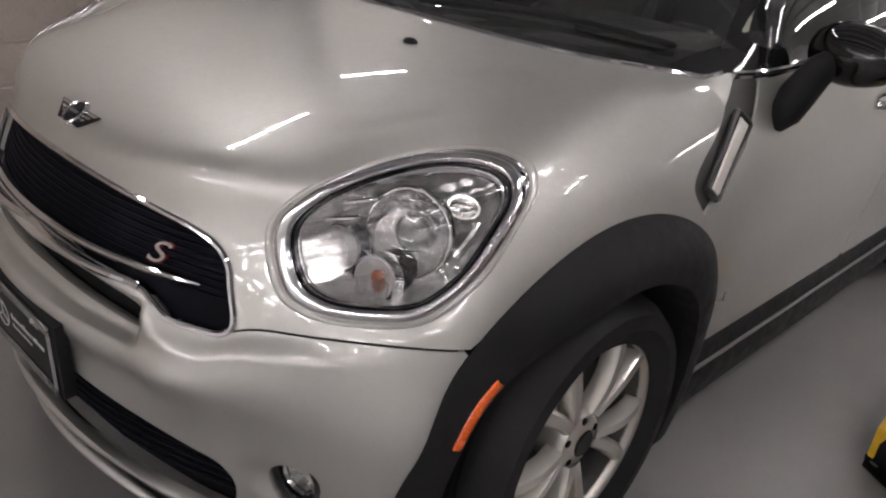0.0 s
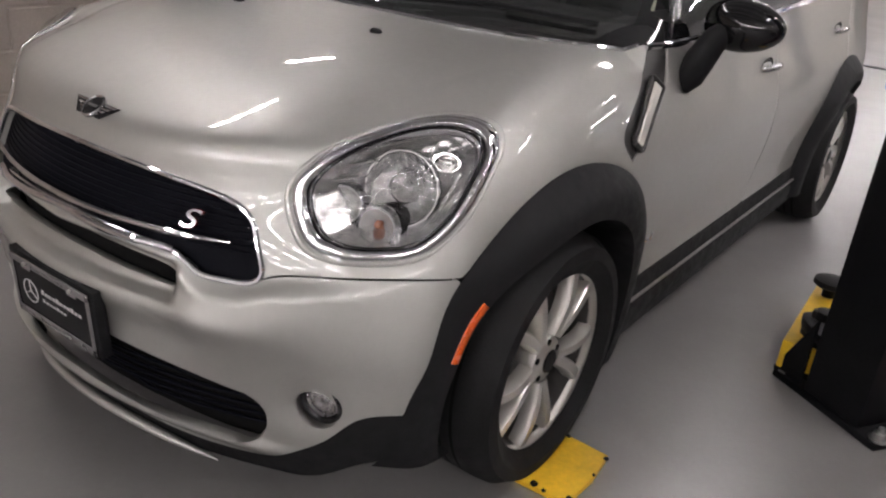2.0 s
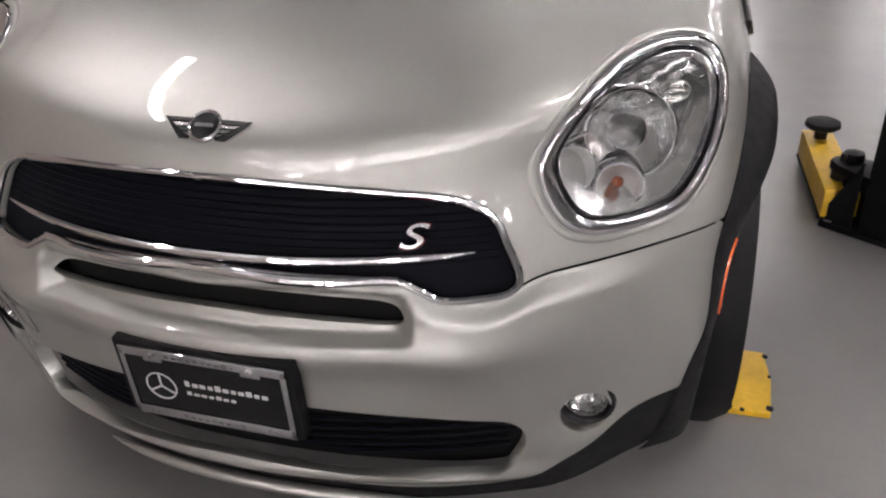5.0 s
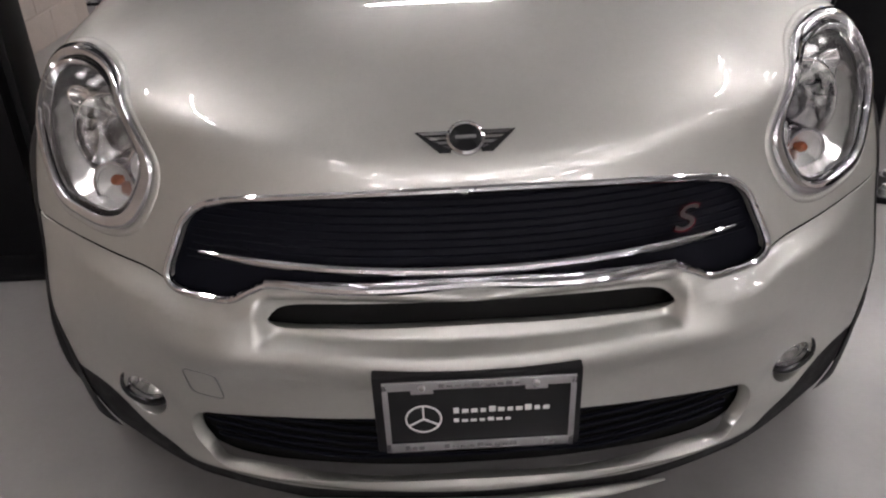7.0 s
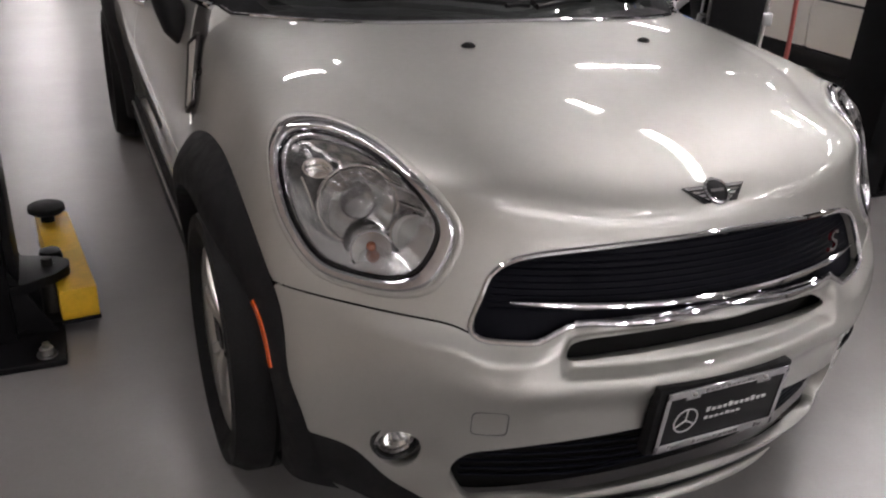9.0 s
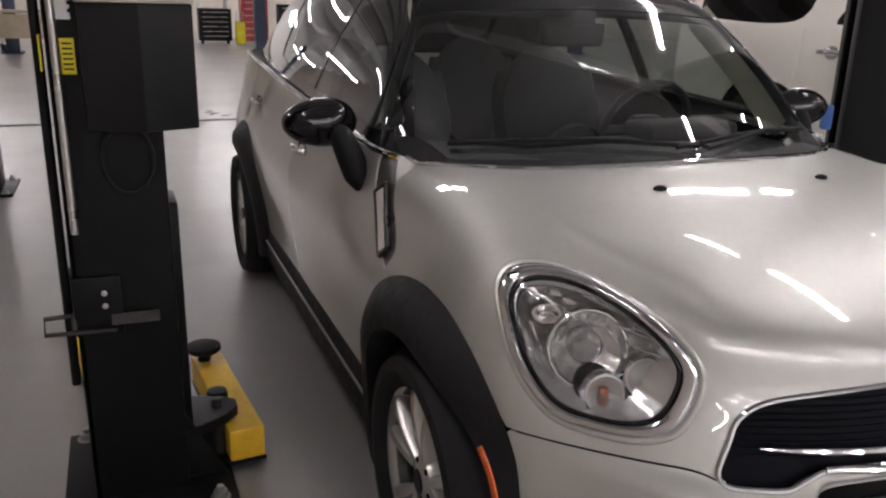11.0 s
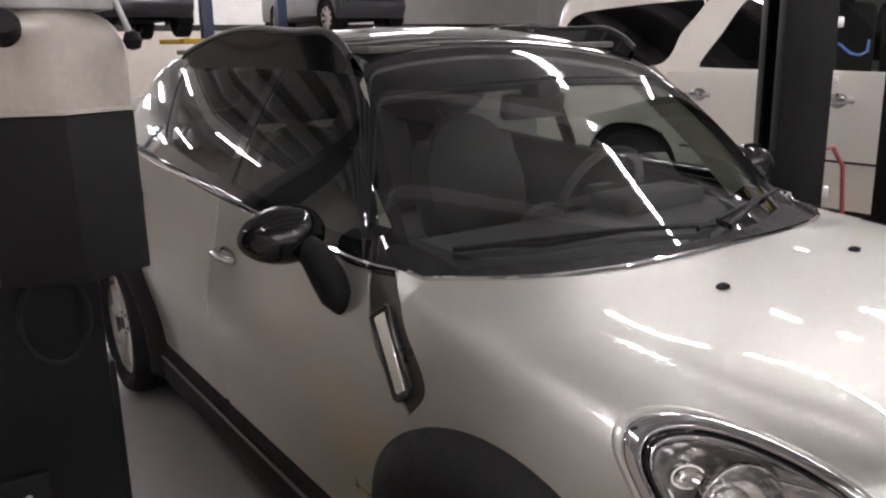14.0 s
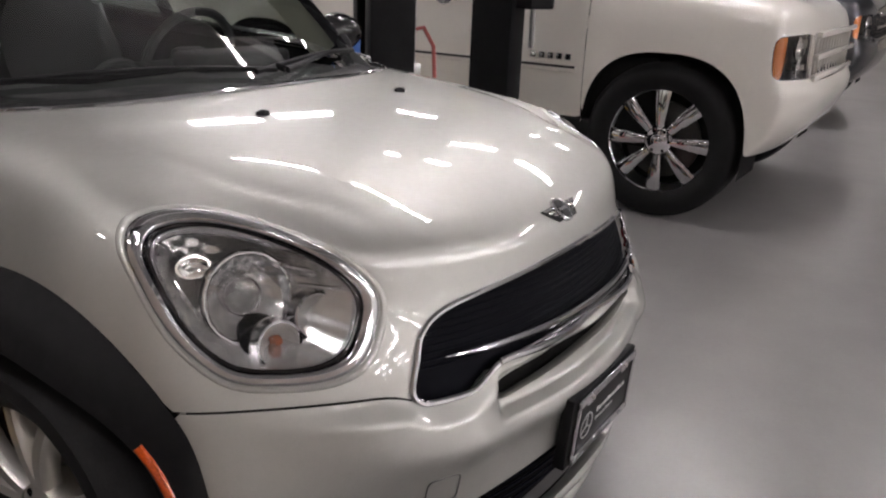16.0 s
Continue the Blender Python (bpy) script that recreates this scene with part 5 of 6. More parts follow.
def lift_post(name, x, y, inner, label, navy=False, turn=0.0, w=1.0, d=1.0, h=3.76):
    """A lift column; inner is +1 where the bay lies towards +x."""
    mat = LIFT_NAVY if navy else LIFT_BLACK
    p = thing(name, pose(x, y, 0, 0, 0, turn), label, "vehicle lift")
    s = inner
    part("column_web", boxm((-s * 0.118 * w, 0, h / 2 + 0.02), (0.016, 0.27 * d, h), 0.004), mat, p)
    for q in (-1, 1):
        part("column_flange", boxm((0, q * 0.127 * d, h / 2 + 0.02), (0.250 * w, 0.016, h), 0.004), mat, p)
        part("column_lip", boxm((s * 0.117 * w, q * 0.095 * d, h / 2 + 0.02), (0.016, 0.066 * d, h), 0.004), mat, p)
    part("base_plate", boxm((s * 0.02, 0, 0.011), (0.46, 0.54, 0.022) if w == 1 else (0.40, 0.24, 0.022), 0.006), mat, p)
    for bx in (-0.16, 0.20):
        for by in ((-0.23, 0.23) if w == 1 else (-0.085, 0.085)):
            part("anchor_bolt", lathe([(0, 0.062), (0.010, 0.060), (0.010, 0.046), (0.019, 0.044), (0.019, 0.026), (0.028, 0.026), (0.028, 0.022)], 12, Matrix.Translation((s * bx, by, 0))), STEEL, p)
    for q in (-1, 1):
        part("base_gusset", prism([(0, 0), (0.11, 0), (0, 0.22)], 0.012, Matrix.Translation((s * 0.125, q * 0.10 - 0.006, 0.02)) @ Matrix([[s, 0, 0, 0], [0, 0, 1, 0], [0, 1, 0, 0], [0, 0, 0, 1]])), mat, p)
    part("carriage", boxm((s * 0.06 * w, 0, 0.45), (0.18 * w, 0.16 * d, 0.80), 0.01), mat, p)
    head = [(0.10, -0.12), (0.17, -0.105), (0.25, -0.055), (0.285, -0.01), (0.285, 0.035), (0.25, 0.065), (0.10, 0.12)] if w == 1 else [(0.08, -0.085), (0.15, -0.075), (0.23, -0.045), (0.265, -0.012), (0.265, 0.022), (0.23, 0.05), (0.08, 0.085)]
    M = Matrix.Diagonal((s, 1, 1, 1))
    for nm, z, t in (("arm_bracket", 0.155, 0.034), ("lower_bracket", 0.024, 0.018)):
        bm = prism(head, t, M @ Matrix.Translation((0, 0, z)), 0.007)
        bmesh.ops.recalc_face_normals(bm, faces=bm.faces)
        part(nm, bm, mat, p)
    part("bracket_block", boxm((s * 0.15, 0.01, 0.10), (0.10, 0.13, 0.115), 0.012), mat, p)
    part("bracket_pin", lathe([(0, 0.215), (0.014, 0.213), (0.017, 0.205), (0.017, 0.188), (0.034, 0.188), (0.036, 0.04)], 18, Matrix.Translation((s * 0.225, 0.005, 0))), STEEL_DARK, p)
    return p


post_r = lift_post("lift_post", -1.425, 1.565, 1, "black two-post lift column with power unit")
post_l = lift_post("lift_post", 1.40, 1.72, -1, "black two-post lift column beside the silver car", turn=-32, w=0.8, d=0.8, h=2.58)
post_s = lift_post("lift_post", 2.37, 1.71, 1, "black lift column with paper notices beside the white vehicle", w=0.55, d=0.87, h=2.58)
post_e = lift_post("lift_post", 5.45, 1.80, -1, "black lift column beyond the white vehicle")
post_f = lift_post("lift_post", 6.0, 1.85, 1, "black lift column with paper notices, farther bay")

# arms and pads
def arm_pin(at, p):
    part("arm_pin", lathe([(0, 0.20), (0.03, 0.195), (0.034, 0.18), (0.034, 0.0)], 16, p.matrix_basis.inverted() @ Matrix.Translation(at)), LIFT_BLACK, p)


arm((-1.125, 1.48, 0.03), (-1.185, 2.09, 0.03), 0.10, 0.105, post_r)
pad((-1.195, 2.02, 0.205), post_r)
arm((-1.50, 1.76, 0.03), (-1.66, 3.10, 0.03), 0.10, 0.105, post_r)
pad((-1.65, 3.02, 0.205), post_r)
arm_pin((-1.19, 1.66, 0), post_r)
arm((1.205, 1.74, 0.02), (1.178, 2.27, 0.02), 0.095, 0.105, post_l)
pad((1.18, 2.19, 0.195), post_l)
arm_pin((1.235, 1.85, 0.02), post_l)
arm((2.46, 1.87, 0.03), (2.66, 2.64, 0.03), 0.085, 0.12, post_s)
pad((2.60, 2.60, 0.19), post_s)

# yellow floor plate by the front tyre
fp = thing("wheel_plate", (0.90, 0.86, 0), "flat yellow steel plate with chipped paint under the front tyre", "plate")
part("plate_sheet", prism([(-0.20, -0.10), (-0.075, -0.13), (0.062, -0.125), (0.068, 0.0), (0.055, 0.108), (-0.06, 0.112), (-0.20, 0.10)], 0.016, None, 0.003), YELLOW, fp)
for cx, cy, r in ((0.058, 0.09, 0.010), (0.06, -0.11, 0.012), (-0.03, -0.122, 0.014), (0.064, 0.01, 0.006), (0.0, -0.127, 0.008), (-0.06, 0.106, 0.008)):
    part("paint_chip", prism([(cx + r * math.cos(k * 1.0) * (0.7 + 0.5 * ((k * 7) % 3) / 2), cy + r * math.sin(k * 1.0) * (0.6 + 0.5 * ((k * 5) % 4) / 3)) for k in range(6)], 0.0022, Matrix.Translation((0, 0, 0.0155))), LIFT_BLACK, fp)


# power unit on the right post
def power_unit(p, x, y, z, big=1.0):
    """A black pentagonal motor cover with a milky tank and steel plate above."""
    M = Matrix.Translation((x, y, z))
    hood = [(-0.128, 0.13), (-0.128, -0.004), (0.004, -0.058), (0.128, -0.004), (0.128, 0.13)]
    hb = part("motor_cover", prism(hood, 0.295, M, 0.004), BOX_BLACK, p, "matte black motor cover")
    top = [(u * 1.03, v - 0.004) for u, v in hood]
    part("cover_lip", prism(top, 0.008, M @ Matrix.Translation((0, 0, 0.296)), 0.002), TANK_WHITE, hb)
    rings = []
    bm = bmesh.new()
    for zz, s in ((0.303, 1.0), (0.35, 1.0), (0.395, 1.0), (0.418, 0.975), (0.437, 0.92), (0.452, 0.83), (0.462, 0.72), (0.468, 0.62), (0.50, 0.60)):
        rings.append([bm.verts.new(M @ Vector((u * s, 0.05 + (v - 0.05) * s, zz))) for u, v in hood])
    for A, B in zip(rings, rings[1:]):
        for k in range(5):
            bm.faces.new((A[k], A[(k + 1) % 5], B[(k + 1) % 5], B[k]))
    bm.faces.new(rings[-1])
    bmesh.ops.recalc_face_normals(bm, faces=bm.faces)
    bmesh.ops.bevel(bm, geom=[e for e in bm.edges if abs((e.verts[0].co - e.verts[1].co).z) > 0.004], offset=0.014, segments=3, affect="EDGES", profile=0.5)
    tank = part("oil_tank", bm, TANK_WHITE, p, "milky plastic oil tank")
    part("unit_plate", boxm((0.01, 0.04, 0.545), (0.20, 0.12, 0.15), 0.006, M), STEEL, p)
    for k in range(4):
        part("plate_hole", lathe([(0, 0.0), (0.006, 0.0), (0.007, -0.004)], 10, M @ Matrix.Translation((-0.055 + 0.022 * k, -0.0205, 0.515)) @ pose(0, 0, 0, 90, 0, 0)), DEEP_BLACK, p)
    part("unit_valve", lathe([(0, 0.03), (0.02, 0.028), (0.022, 0.0)], 16, M @ Matrix.Translation((0.06, -0.018, 0.515)) @ pose(0, 0, 0, 90, 0, 0)), STEEL, p)
    part("filler_cap", lathe([(0, 0.05), (0.024, 0.048), (0.030, 0.036), (0.030, 0.0), (0.020, -0.004)], 16, M @ Matrix.Translation((-0.066, -0.010, 0.430)) @ pose(0, 0, 0, 62, 0, -10) @ Matrix.Scale(0.9, 4)), BLACK_PLASTIC, tank)
    part("release_handle", tube([M @ Vector(v) for v in ((0.100, 0.03, 0.56), (0.118, 0.01, 0.49), (0.135, -0.005, 0.430))], 0.006, 8), STEEL, p)
    part("handle_knob", lathe([(0, 0.018), (0.012, 0.014), (0.017, 0.0), (0.012, -0.014), (0, -0.018)], 16, M @ Matrix.Translation((0.138, -0.008, 0.418))), BLACK_PLASTIC, p)


power_unit(post_r, 0.080, -0.20, 1.065)
power_unit(post_s, 0.10, -0.20, 1.10)
power_unit(post_f, 0.075, -0.20, 1.03)
# conduit, labels and lock lever of the right post
part("conduit", tube([(-0.105, -0.150, 0.80), (-0.105, -0.150, 3.6)], 0.010, 10), SATIN_METAL, post_r)
part("conduit", tube([(-0.148, -0.06, 0.35), (-0.148, -0.06, 3.6)], 0.012, 10), LIFT_BLACK, post_r)
part("scale_strip", boxm((-0.082, -0.139, 1.49), (0.036, 0.006, 0.34), 0.001), WALL_WHITE, post_r)
for k in range(17):
    part("scale_mark", boxm((-0.066, -0.143, 1.34 + 0.018 * k), (0.007, 0.003, 0.009), 0.0), DEEP_BLACK, post_r)
part("warning_label", boxm((-0.078, -0.139, 1.235), (0.032, 0.004, 0.085), 0.001), YELLOW_TAG, post_r)
part("warning_label", boxm((-0.140, -0.095, 1.24), (0.004, 0.040, 0.085), 0.001), YELLOW_TAG, post_r)
part("warning_label", boxm((-0.04, -0.139, 1.72), (0.06, 0.004, 0.10), 0.001), YELLOW_TAG, post_r)
for k in range(6):
    part("label_print", boxm((-0.078, -0.142, 1.205 + 0.012 * k), (0.022, 0.002, 0.004), 0.0), DEEP_BLACK, post_r)
mL = Matrix.Translation((-0.03, -0.150, 0.56)) @ pose(0, 0, 0, 62, 0, 0)
lever = part("lock_lever", tube([mL @ Vector(v) for v in ((0.0, -0.026, 0), (-0.17, -0.022, 0), (-0.17, 0.020, 0), (0.0, 0.026, 0))], 0.0085, 8, True, flat=0.6), STEEL_DARK, post_r, "flat steel lock lever with two holes")
part("lever_web", tube([mL @ Vector(v) for v in ((-0.10, -0.022, 0), (-0.10, 0.022, 0))], 0.0070, 8, flat=0.6), STEEL_DARK, lever)
part("lever_bar", boxm((0.05, 0.0, 0.003), (0.12, 0.03, 0.008), 0.003, mL), STEEL_DARK, lever)
part("lock_cover", boxm((-0.07, -0.142, 0.60), (0.12, 0.014, 0.16), 0.006), LIFT_BLACK, post_r)
for z in (0.635, 0.60):
    part("lock_screw", lathe([(0, 0.006), (0.007, 0.004), (0.008, 0.0)], 10, Matrix.Translation((-0.052, -0.149, z)) @ pose(0, 0, 0, 90, 0, 0)), SATIN_METAL, post_r)
part("cable", tube([(0.035 - 0.06 * math.cos(a), -0.166, 0.985 - 0.085 * math.sin(a)) for a in np.linspace(-0.9, math.pi + 0.9, 22)], 0.0055, 8), BLACK_PLASTIC, post_r)
# paper notices on the next posts
for p, xw in ((post_s, -0.076), (post_f, -0.130)):
    part("notice", boxm((xw, -0.005, 1.45), (0.003, 0.185, 0.235), 0.0), PAPER, p, "white paper notice")
    part("notice", boxm((xw, 0.03, 1.285), (0.004, 0.125, 0.085), 0.0), YELLOW_TAG, p, "yellow paper notice")
    part("notice", boxm((xw, -0.055, 1.60), (0.004, 0.060, 0.03), 0.0), YELLOW_TAG, p, "yellow paper notice")
    for y, z, w, h in ((-0.04, 1.47, 0.05, 0.012), (-0.05, 1.43, 0.04, 0.02), (0.045, 1.535, 0.05, 0.025), (-0.06, 1.545, 0.05, 0.02)):
        part("notice_print", boxm((xw - 0.003, y, z), (0.002, w, h), 0), RED_BADGE, p)
    for k in range(4):
        part("notice_print", boxm((xw - 0.004, 0.03, 1.262 + 0.012 * k), (0.002, 0.09 - 0.02 * (k % 2), 0.004), 0), PRINT_GREY, p)
    part("conduit", tube([(0.10, -0.15, 0.9), (0.10, -0.15, 2.5)], 0.014, 8), STEEL, p)
part("sponge_holder", boxm((-0.15, -0.06, 0.97), (0.04, 0.05, 0.10), 0.012), BLUE_CLOTH, post_l, "blue plastic cloth on the post")
part("air_hose", tube([(0.14, 0.02, 1.02), (0.20, 0.03, 1.03), (0.25, 0.03, 0.95), (0.26, 0.02, 0.75), (0.255, 0.0, 0.45), (0.25, 0, 0.10)], 0.010, 8), HOSE_RED, post_l)
part("blue_cable", tube([(0.12, -0.09, 1.44), (0.15, -0.12, 1.405), (0.19, -0.12, 1.395), (0.23, -0.10, 1.41), (0.25, -0.07, 1.45)], 0.005, 8), BLUE_CLOTH, post_l, "thin blue cable")
for z, h in ((0.86, 0.05), (1.30, 0.03), (1.52, 0.04)):
    part("cable_clip", boxm((0.13, -0.03, z), (0.05, 0.05, h), 0.006), STEEL, post_l)
part("control_rail", tube([(0.13, -0.02, 0.45), (0.13, -0.02, 2.4)], 0.012, 8), SATIN_METAL, post_l)

# hose coil on the floor
hose = thing("air_hose_coil", (1.80, 1.47, 0), "coiled red air hose lying on the floor", "hose")
for k in range(7):
    r = 0.20 + 0.018 * ((k * 5) % 4)
    part("hose_loop", tube([(r * math.cos(a + k), 0.62 * r * math.sin(a + k) + 0.012 * k, 0.011 + 0.018 * (k // 2) + 0.004 * math.sin(3 * a + k)) for a in np.linspace(0, 2 * math.pi, 36, endpoint=False)], 0.0095, 8, True), HOSE_RED, hose)


# ---------------------------------------------------------------- the white sport utility vehicle and other vehicles


def make_suv(name, at, paint, label, detail=True, lift=0.0, turn=0.0, far=False, hood_open=False):
    v = thing(name, at @ pose(0, 0, lift, 0, 0, turn), label, "car")
    wy, wz, wr = 1.00, 0.425, 0.425
    ry = wy + 2.95
    nose_y = spline([0.2, 0.35, 0.48, 0.62, 0.74, 0.80, 1.0, 1.12, 1.25], [0.62, 0.50, 0.37, 0.29, 0.28, 0.31, 0.33, 0.36, 0.46])
    wide = spline([0.25, 0.45, 0.60, 0.80, 1.0, 1.2, 1.35], [0.955, 0.975, 0.995, 1.0, 0.995, 0.975, 0.95])
    hood = spline([0.25, 0.42, 0.75, 1.2, 1.5, 1.8, 2.2, 5.2], [1.12, 1.18, 1.24, 1.28, 1.30, 1.38, 1.7, 1.7])

    def shell(P):
        x, y, z = np.abs(P[..., 0]), P[..., 1], P[..., 2]
        nose = nose_y(z) + 0.10 * (x / 1.0) ** 3.0 - y
        side = x - wide(z) + 0.03 * np.clip((0.6 - y) / 0.6, 0, 1) ** 2
        top = z - (hood(y) - 0.045 * (x / 0.9) ** 4 + 0.012 * hump(x, 0.55, 0.18))
        tail = y - 5.05
        return smax(smax(smax(nose, side, 0.10), top, 0.10), tail, 0.15)

    def house(P):
        x, y, z = np.abs(P[..., 0]), P[..., 1], P[..., 2]
        screen = (1.42 + 1.15 * (z - 1.27) + 0.12 * x * x - y) / 1.5
        side = x - (0.955 - 0.26 * (z - 1.25))
        roof = z - (1.90 - 0.04 * (x / 0.75) ** 2.5 - 0.02 * (y - 3.0) ** 2 * 0.3)
        tail = (y - 5.02 + 0.15 * (z - 1.2))
        return smax(smax(smax(screen, side, 0.06), roof, 0.10), tail, 0.15)

    def arch(P, yc):
        return 0.475 - (np.abs((P[..., 1] - yc) / 0.96) ** 2.6 + np.abs(np.clip(P[..., 2] - wz, -0.1, 2) / 1.0) ** 2.6) ** (1 / 2.6)

    n = 0.5 if far else 1.0
    rays = globe((0, 2.0, 0.8), np.linspace(-75, 75, int(150 * n)), np.linspace(-22, 50, int(70 * n)))
    lamp_shape = outline([(0.10, 0.80), (0.40, 0.81), (0.455, 0.83), (0.47, 0.92), (0.465, 1.00), (0.42, 1.025), (0.25, 1.035), (0.10, 1.03)], 80)

    def lamp(P):
        return np.maximum(lamp_shape(P[..., 1], P[..., 2]), 0.62 - np.abs(P[..., 0]))

    grill = outline(both([(0, 1.04), (0.4, 1.035), (0.58, 1.02), (0.60, 0.93), (0.58, 0.80), (0.4, 0.785), (0, 0.785)]), 100)
    front = lambda P: all_of(P[..., 1] - 1.46, arch(P, wy), 0.40 - P[..., 2], -lamp(P), -np.maximum(grill(P[..., 0], P[..., 2]), P[..., 1] - 0.45))
    skin("front_body", shell, rays, front, paint, v)
    skin("grille_insert", lambda P: shell(P) + 0.03, globe((0, 2.0, 0.8), np.linspace(-24, 24, 60), np.linspace(-4, 12, 24)), lambda P: grill(P[..., 0], P[..., 2]) - 0.01, MESH_BLACK, v, thick=0)
    for z in (0.80, 0.912, 1.025):
        part("grille_bar", boxm((0, 0.328, z), (1.24, 0.03, 0.03), 0.008), paint, v)
    for k in range(-6, 7):
        part("grille_slat", boxm((k * 0.10, 0.355, 0.912), (0.016, 0.02, 0.22), 0.004), paint, v)
    for s in (-1, 1):
        lr = globe((0, 2.0, 0.8), np.linspace(18, 45, 50) * s, np.linspace(-6, 16, 36))
        lm = skin("headlamp", lambda P: shell(P) + 0.035, lr, lambda P: lamp(P) - 0.01, LAMP_DARK, v, thick=0)
        skin("lamp_lens", lambda P: shell(P) + 0.001, lr, lamp, LENS, lm, thick=0).visible_shadow = False
        skin("lamp_amber", lambda P: shell(P) + 0.006, lr, lambda P: np.maximum(lamp(P) + 0.004, 0.425 - P[..., 1]), AMBER_LENS, lm, thick=0.01)
        for z0, z1 in ((0.845, 0.872), (0.905, 0.918), (0.955, 1.0)):
            skin("lamp_trim", lambda P: shell(P) + 0.018, lr, lambda P: all_of(lamp(P) + 0.012, z0 - P[..., 2], P[..., 2] - z1, P[..., 1] - 0.40), REFLECTOR, lm, thick=0.008)
        part("lamp_bowl", lathe([(0, -0.03), (0.035, -0.02), (0.055, 0.01), (0.06, 0.01)], 24, Matrix.Translation((s * 0.78, 0.40, 0.955)) @ pose(0, 0, 0, 90, 0, 0)), REFLECTOR, lm)
        part("lamp_bowl", lathe([(0, -0.03), (0.03, -0.02), (0.045, 0.01), (0.05, 0.01)], 24, Matrix.Translation((s * 0.78, 0.39, 0.865)) @ pose(0, 0, 0, 90, 0, 0)), REFLECTOR, lm)
    for s in (-1, 1):
        sr = sideways(np.linspace(1.44, 5.0, int(130 * n)), np.linspace(0.38, 1.30, int(44 * n)), s)
        for nm, y0, y1 in (("front_door", 1.468, 2.655), ("rear_door", 2.663, 3.65), ("rear_body", 3.658, 5.2)):
            skin(nm, shell, sr, lambda P: all_of(y0 - P[..., 1], P[..., 1] - y1, arch(P, ry), 0.50 - P[..., 2] if nm != "rear_body" else 0.45 - P[..., 2], P[..., 2] - 1.262), paint, v)
        part("rocker", boxm((s * 0.93, 2.47, 0.44), (0.10, 2.15, 0.11), 0.03), BLACK_PLASTIC, v)
        for yy in (2.42, 3.38):
            part("door_handle", join(tube([(s * 0.995, yy - 0.10, 1.115), (s * 1.03, yy - 0.07, 1.118), (s * 1.035, yy, 1.12), (s * 1.03, yy + 0.07, 1.118), (s * 0.995, yy + 0.10, 1.115)], 0.015, 8, up=(0, 0, 1)), mirrored(lathe([(0, 0.004), (0.04, 0.004), (0.045, 0.0)], 20, Matrix.Translation((0.985, yy, 1.115)) @ pose(0, 0, 0, 0, 90, 0) @ Matrix.Diagonal((1, 1.4, 1, 1))), s)), CHROME, v)
        if detail:
            for y0, y1 in ((1.50, 2.64), (2.68, 3.50)):
                part("side_moulding", boxm((s * 1.0, (y0 + y1) / 2, 0.765), (0.022, y1 - y0, 0.035), 0.007), paint, v)
                part("moulding_strip", boxm((s * 1.012, (y0 + y1) / 2, 0.778), (0.006, y1 - y0 - 0.02, 0.014), 0.002), STRIPE, v)
            for k in range(5):
                part("model_badge", boxm((s * 1.002, 1.56 + 0.055 * k, 0.832), (0.006, 0.036, 0.034), 0.003), CHROME, v)
            mir = part("door_mirror", boxm((s * 1.14, 1.90, 1.30), (0.22, 0.10, 0.17), 0.04, seg=4), BLACK_GLOSS, v)
            part("mirror_arm", boxm((s * 1.0, 1.87, 1.24), (0.12, 0.06, 0.06), 0.02), BLACK_PLASTIC, mir)
        for q, yy in ((0, wy), (1, ry)):
            wheel("front_wheel" if not q else "rear_wheel", v, (s * 0.96, yy, wz), s, wr, 0.292, 0.26, 8, CHROME if detail else RIM_SILVER, False, CHROME)
            vs, fs = [], []
            for i in range(25):
                a = math.pi * (i / 24 * 1.2 - 0.1)
                c, sn = math.cos(a), math.sin(a)
                rr = 0.475 / (abs(c) ** 2.6 + abs(sn) ** 2.6) ** (1 / 2.6)
                vs += [Vector((s * 0.985, yy - c * rr * 0.96, wz + sn * rr)), Vector((s * 0.62, yy - c * rr * 0.96, wz + sn * rr))]
            fs = [(2 * i, 2 * i + 1, 2 * i + 3, 2 * i + 2) for i in range(24)]
            part("wheel_liner", (vs, fs), DEEP_BLACK, v)
    front_win = outline([(1.78, 1.285), (1.86, 1.40), (2.02, 1.60), (2.15, 1.69), (2.50, 1.715), (2.60, 1.70), (2.615, 1.55), (2.615, 1.31), (2.58, 1.285)], 90)
    mid_win = outline([(2.76, 1.285), (2.73, 1.33), (2.73, 1.68), (2.80, 1.715), (3.05, 1.72), (3.18, 1.69), (3.30, 1.50), (3.42, 1.32), (3.39, 1.29)], 90)
    back_win = outline([(3.80, 1.295), (3.62, 1.52), (3.48, 1.70), (3.52, 1.725), (4.30, 1.71), (4.72, 1.66), (4.80, 1.50), (4.80, 1.34), (4.70, 1.30)], 90)

    def panes(P):
        y, z, x = P[..., 1], P[..., 2], np.abs(P[..., 0])
        w = np.minimum(np.minimum(front_win(y, z), mid_win(y, z)), back_win(y, z))
        return np.maximum(w, 0.5 - x)

    def screen(P):
        return all_of(np.abs(P[..., 0]) - 0.80 + 0.28 * (P[..., 2] - 1.3), 1.285 - P[..., 2], P[..., 2] - 1.755, P[..., 1] - 2.3)

    hr = globe((0, 3.0, 1.27), np.linspace(-180, 180, int(241 * n) | 1), np.linspace(-6, 90, int(56 * n)))
    skin("upper_body", house, hr, lambda P: all_of(-panes(P), -screen(P), 1.22 - P[..., 2]), paint, v, thick=0.02)
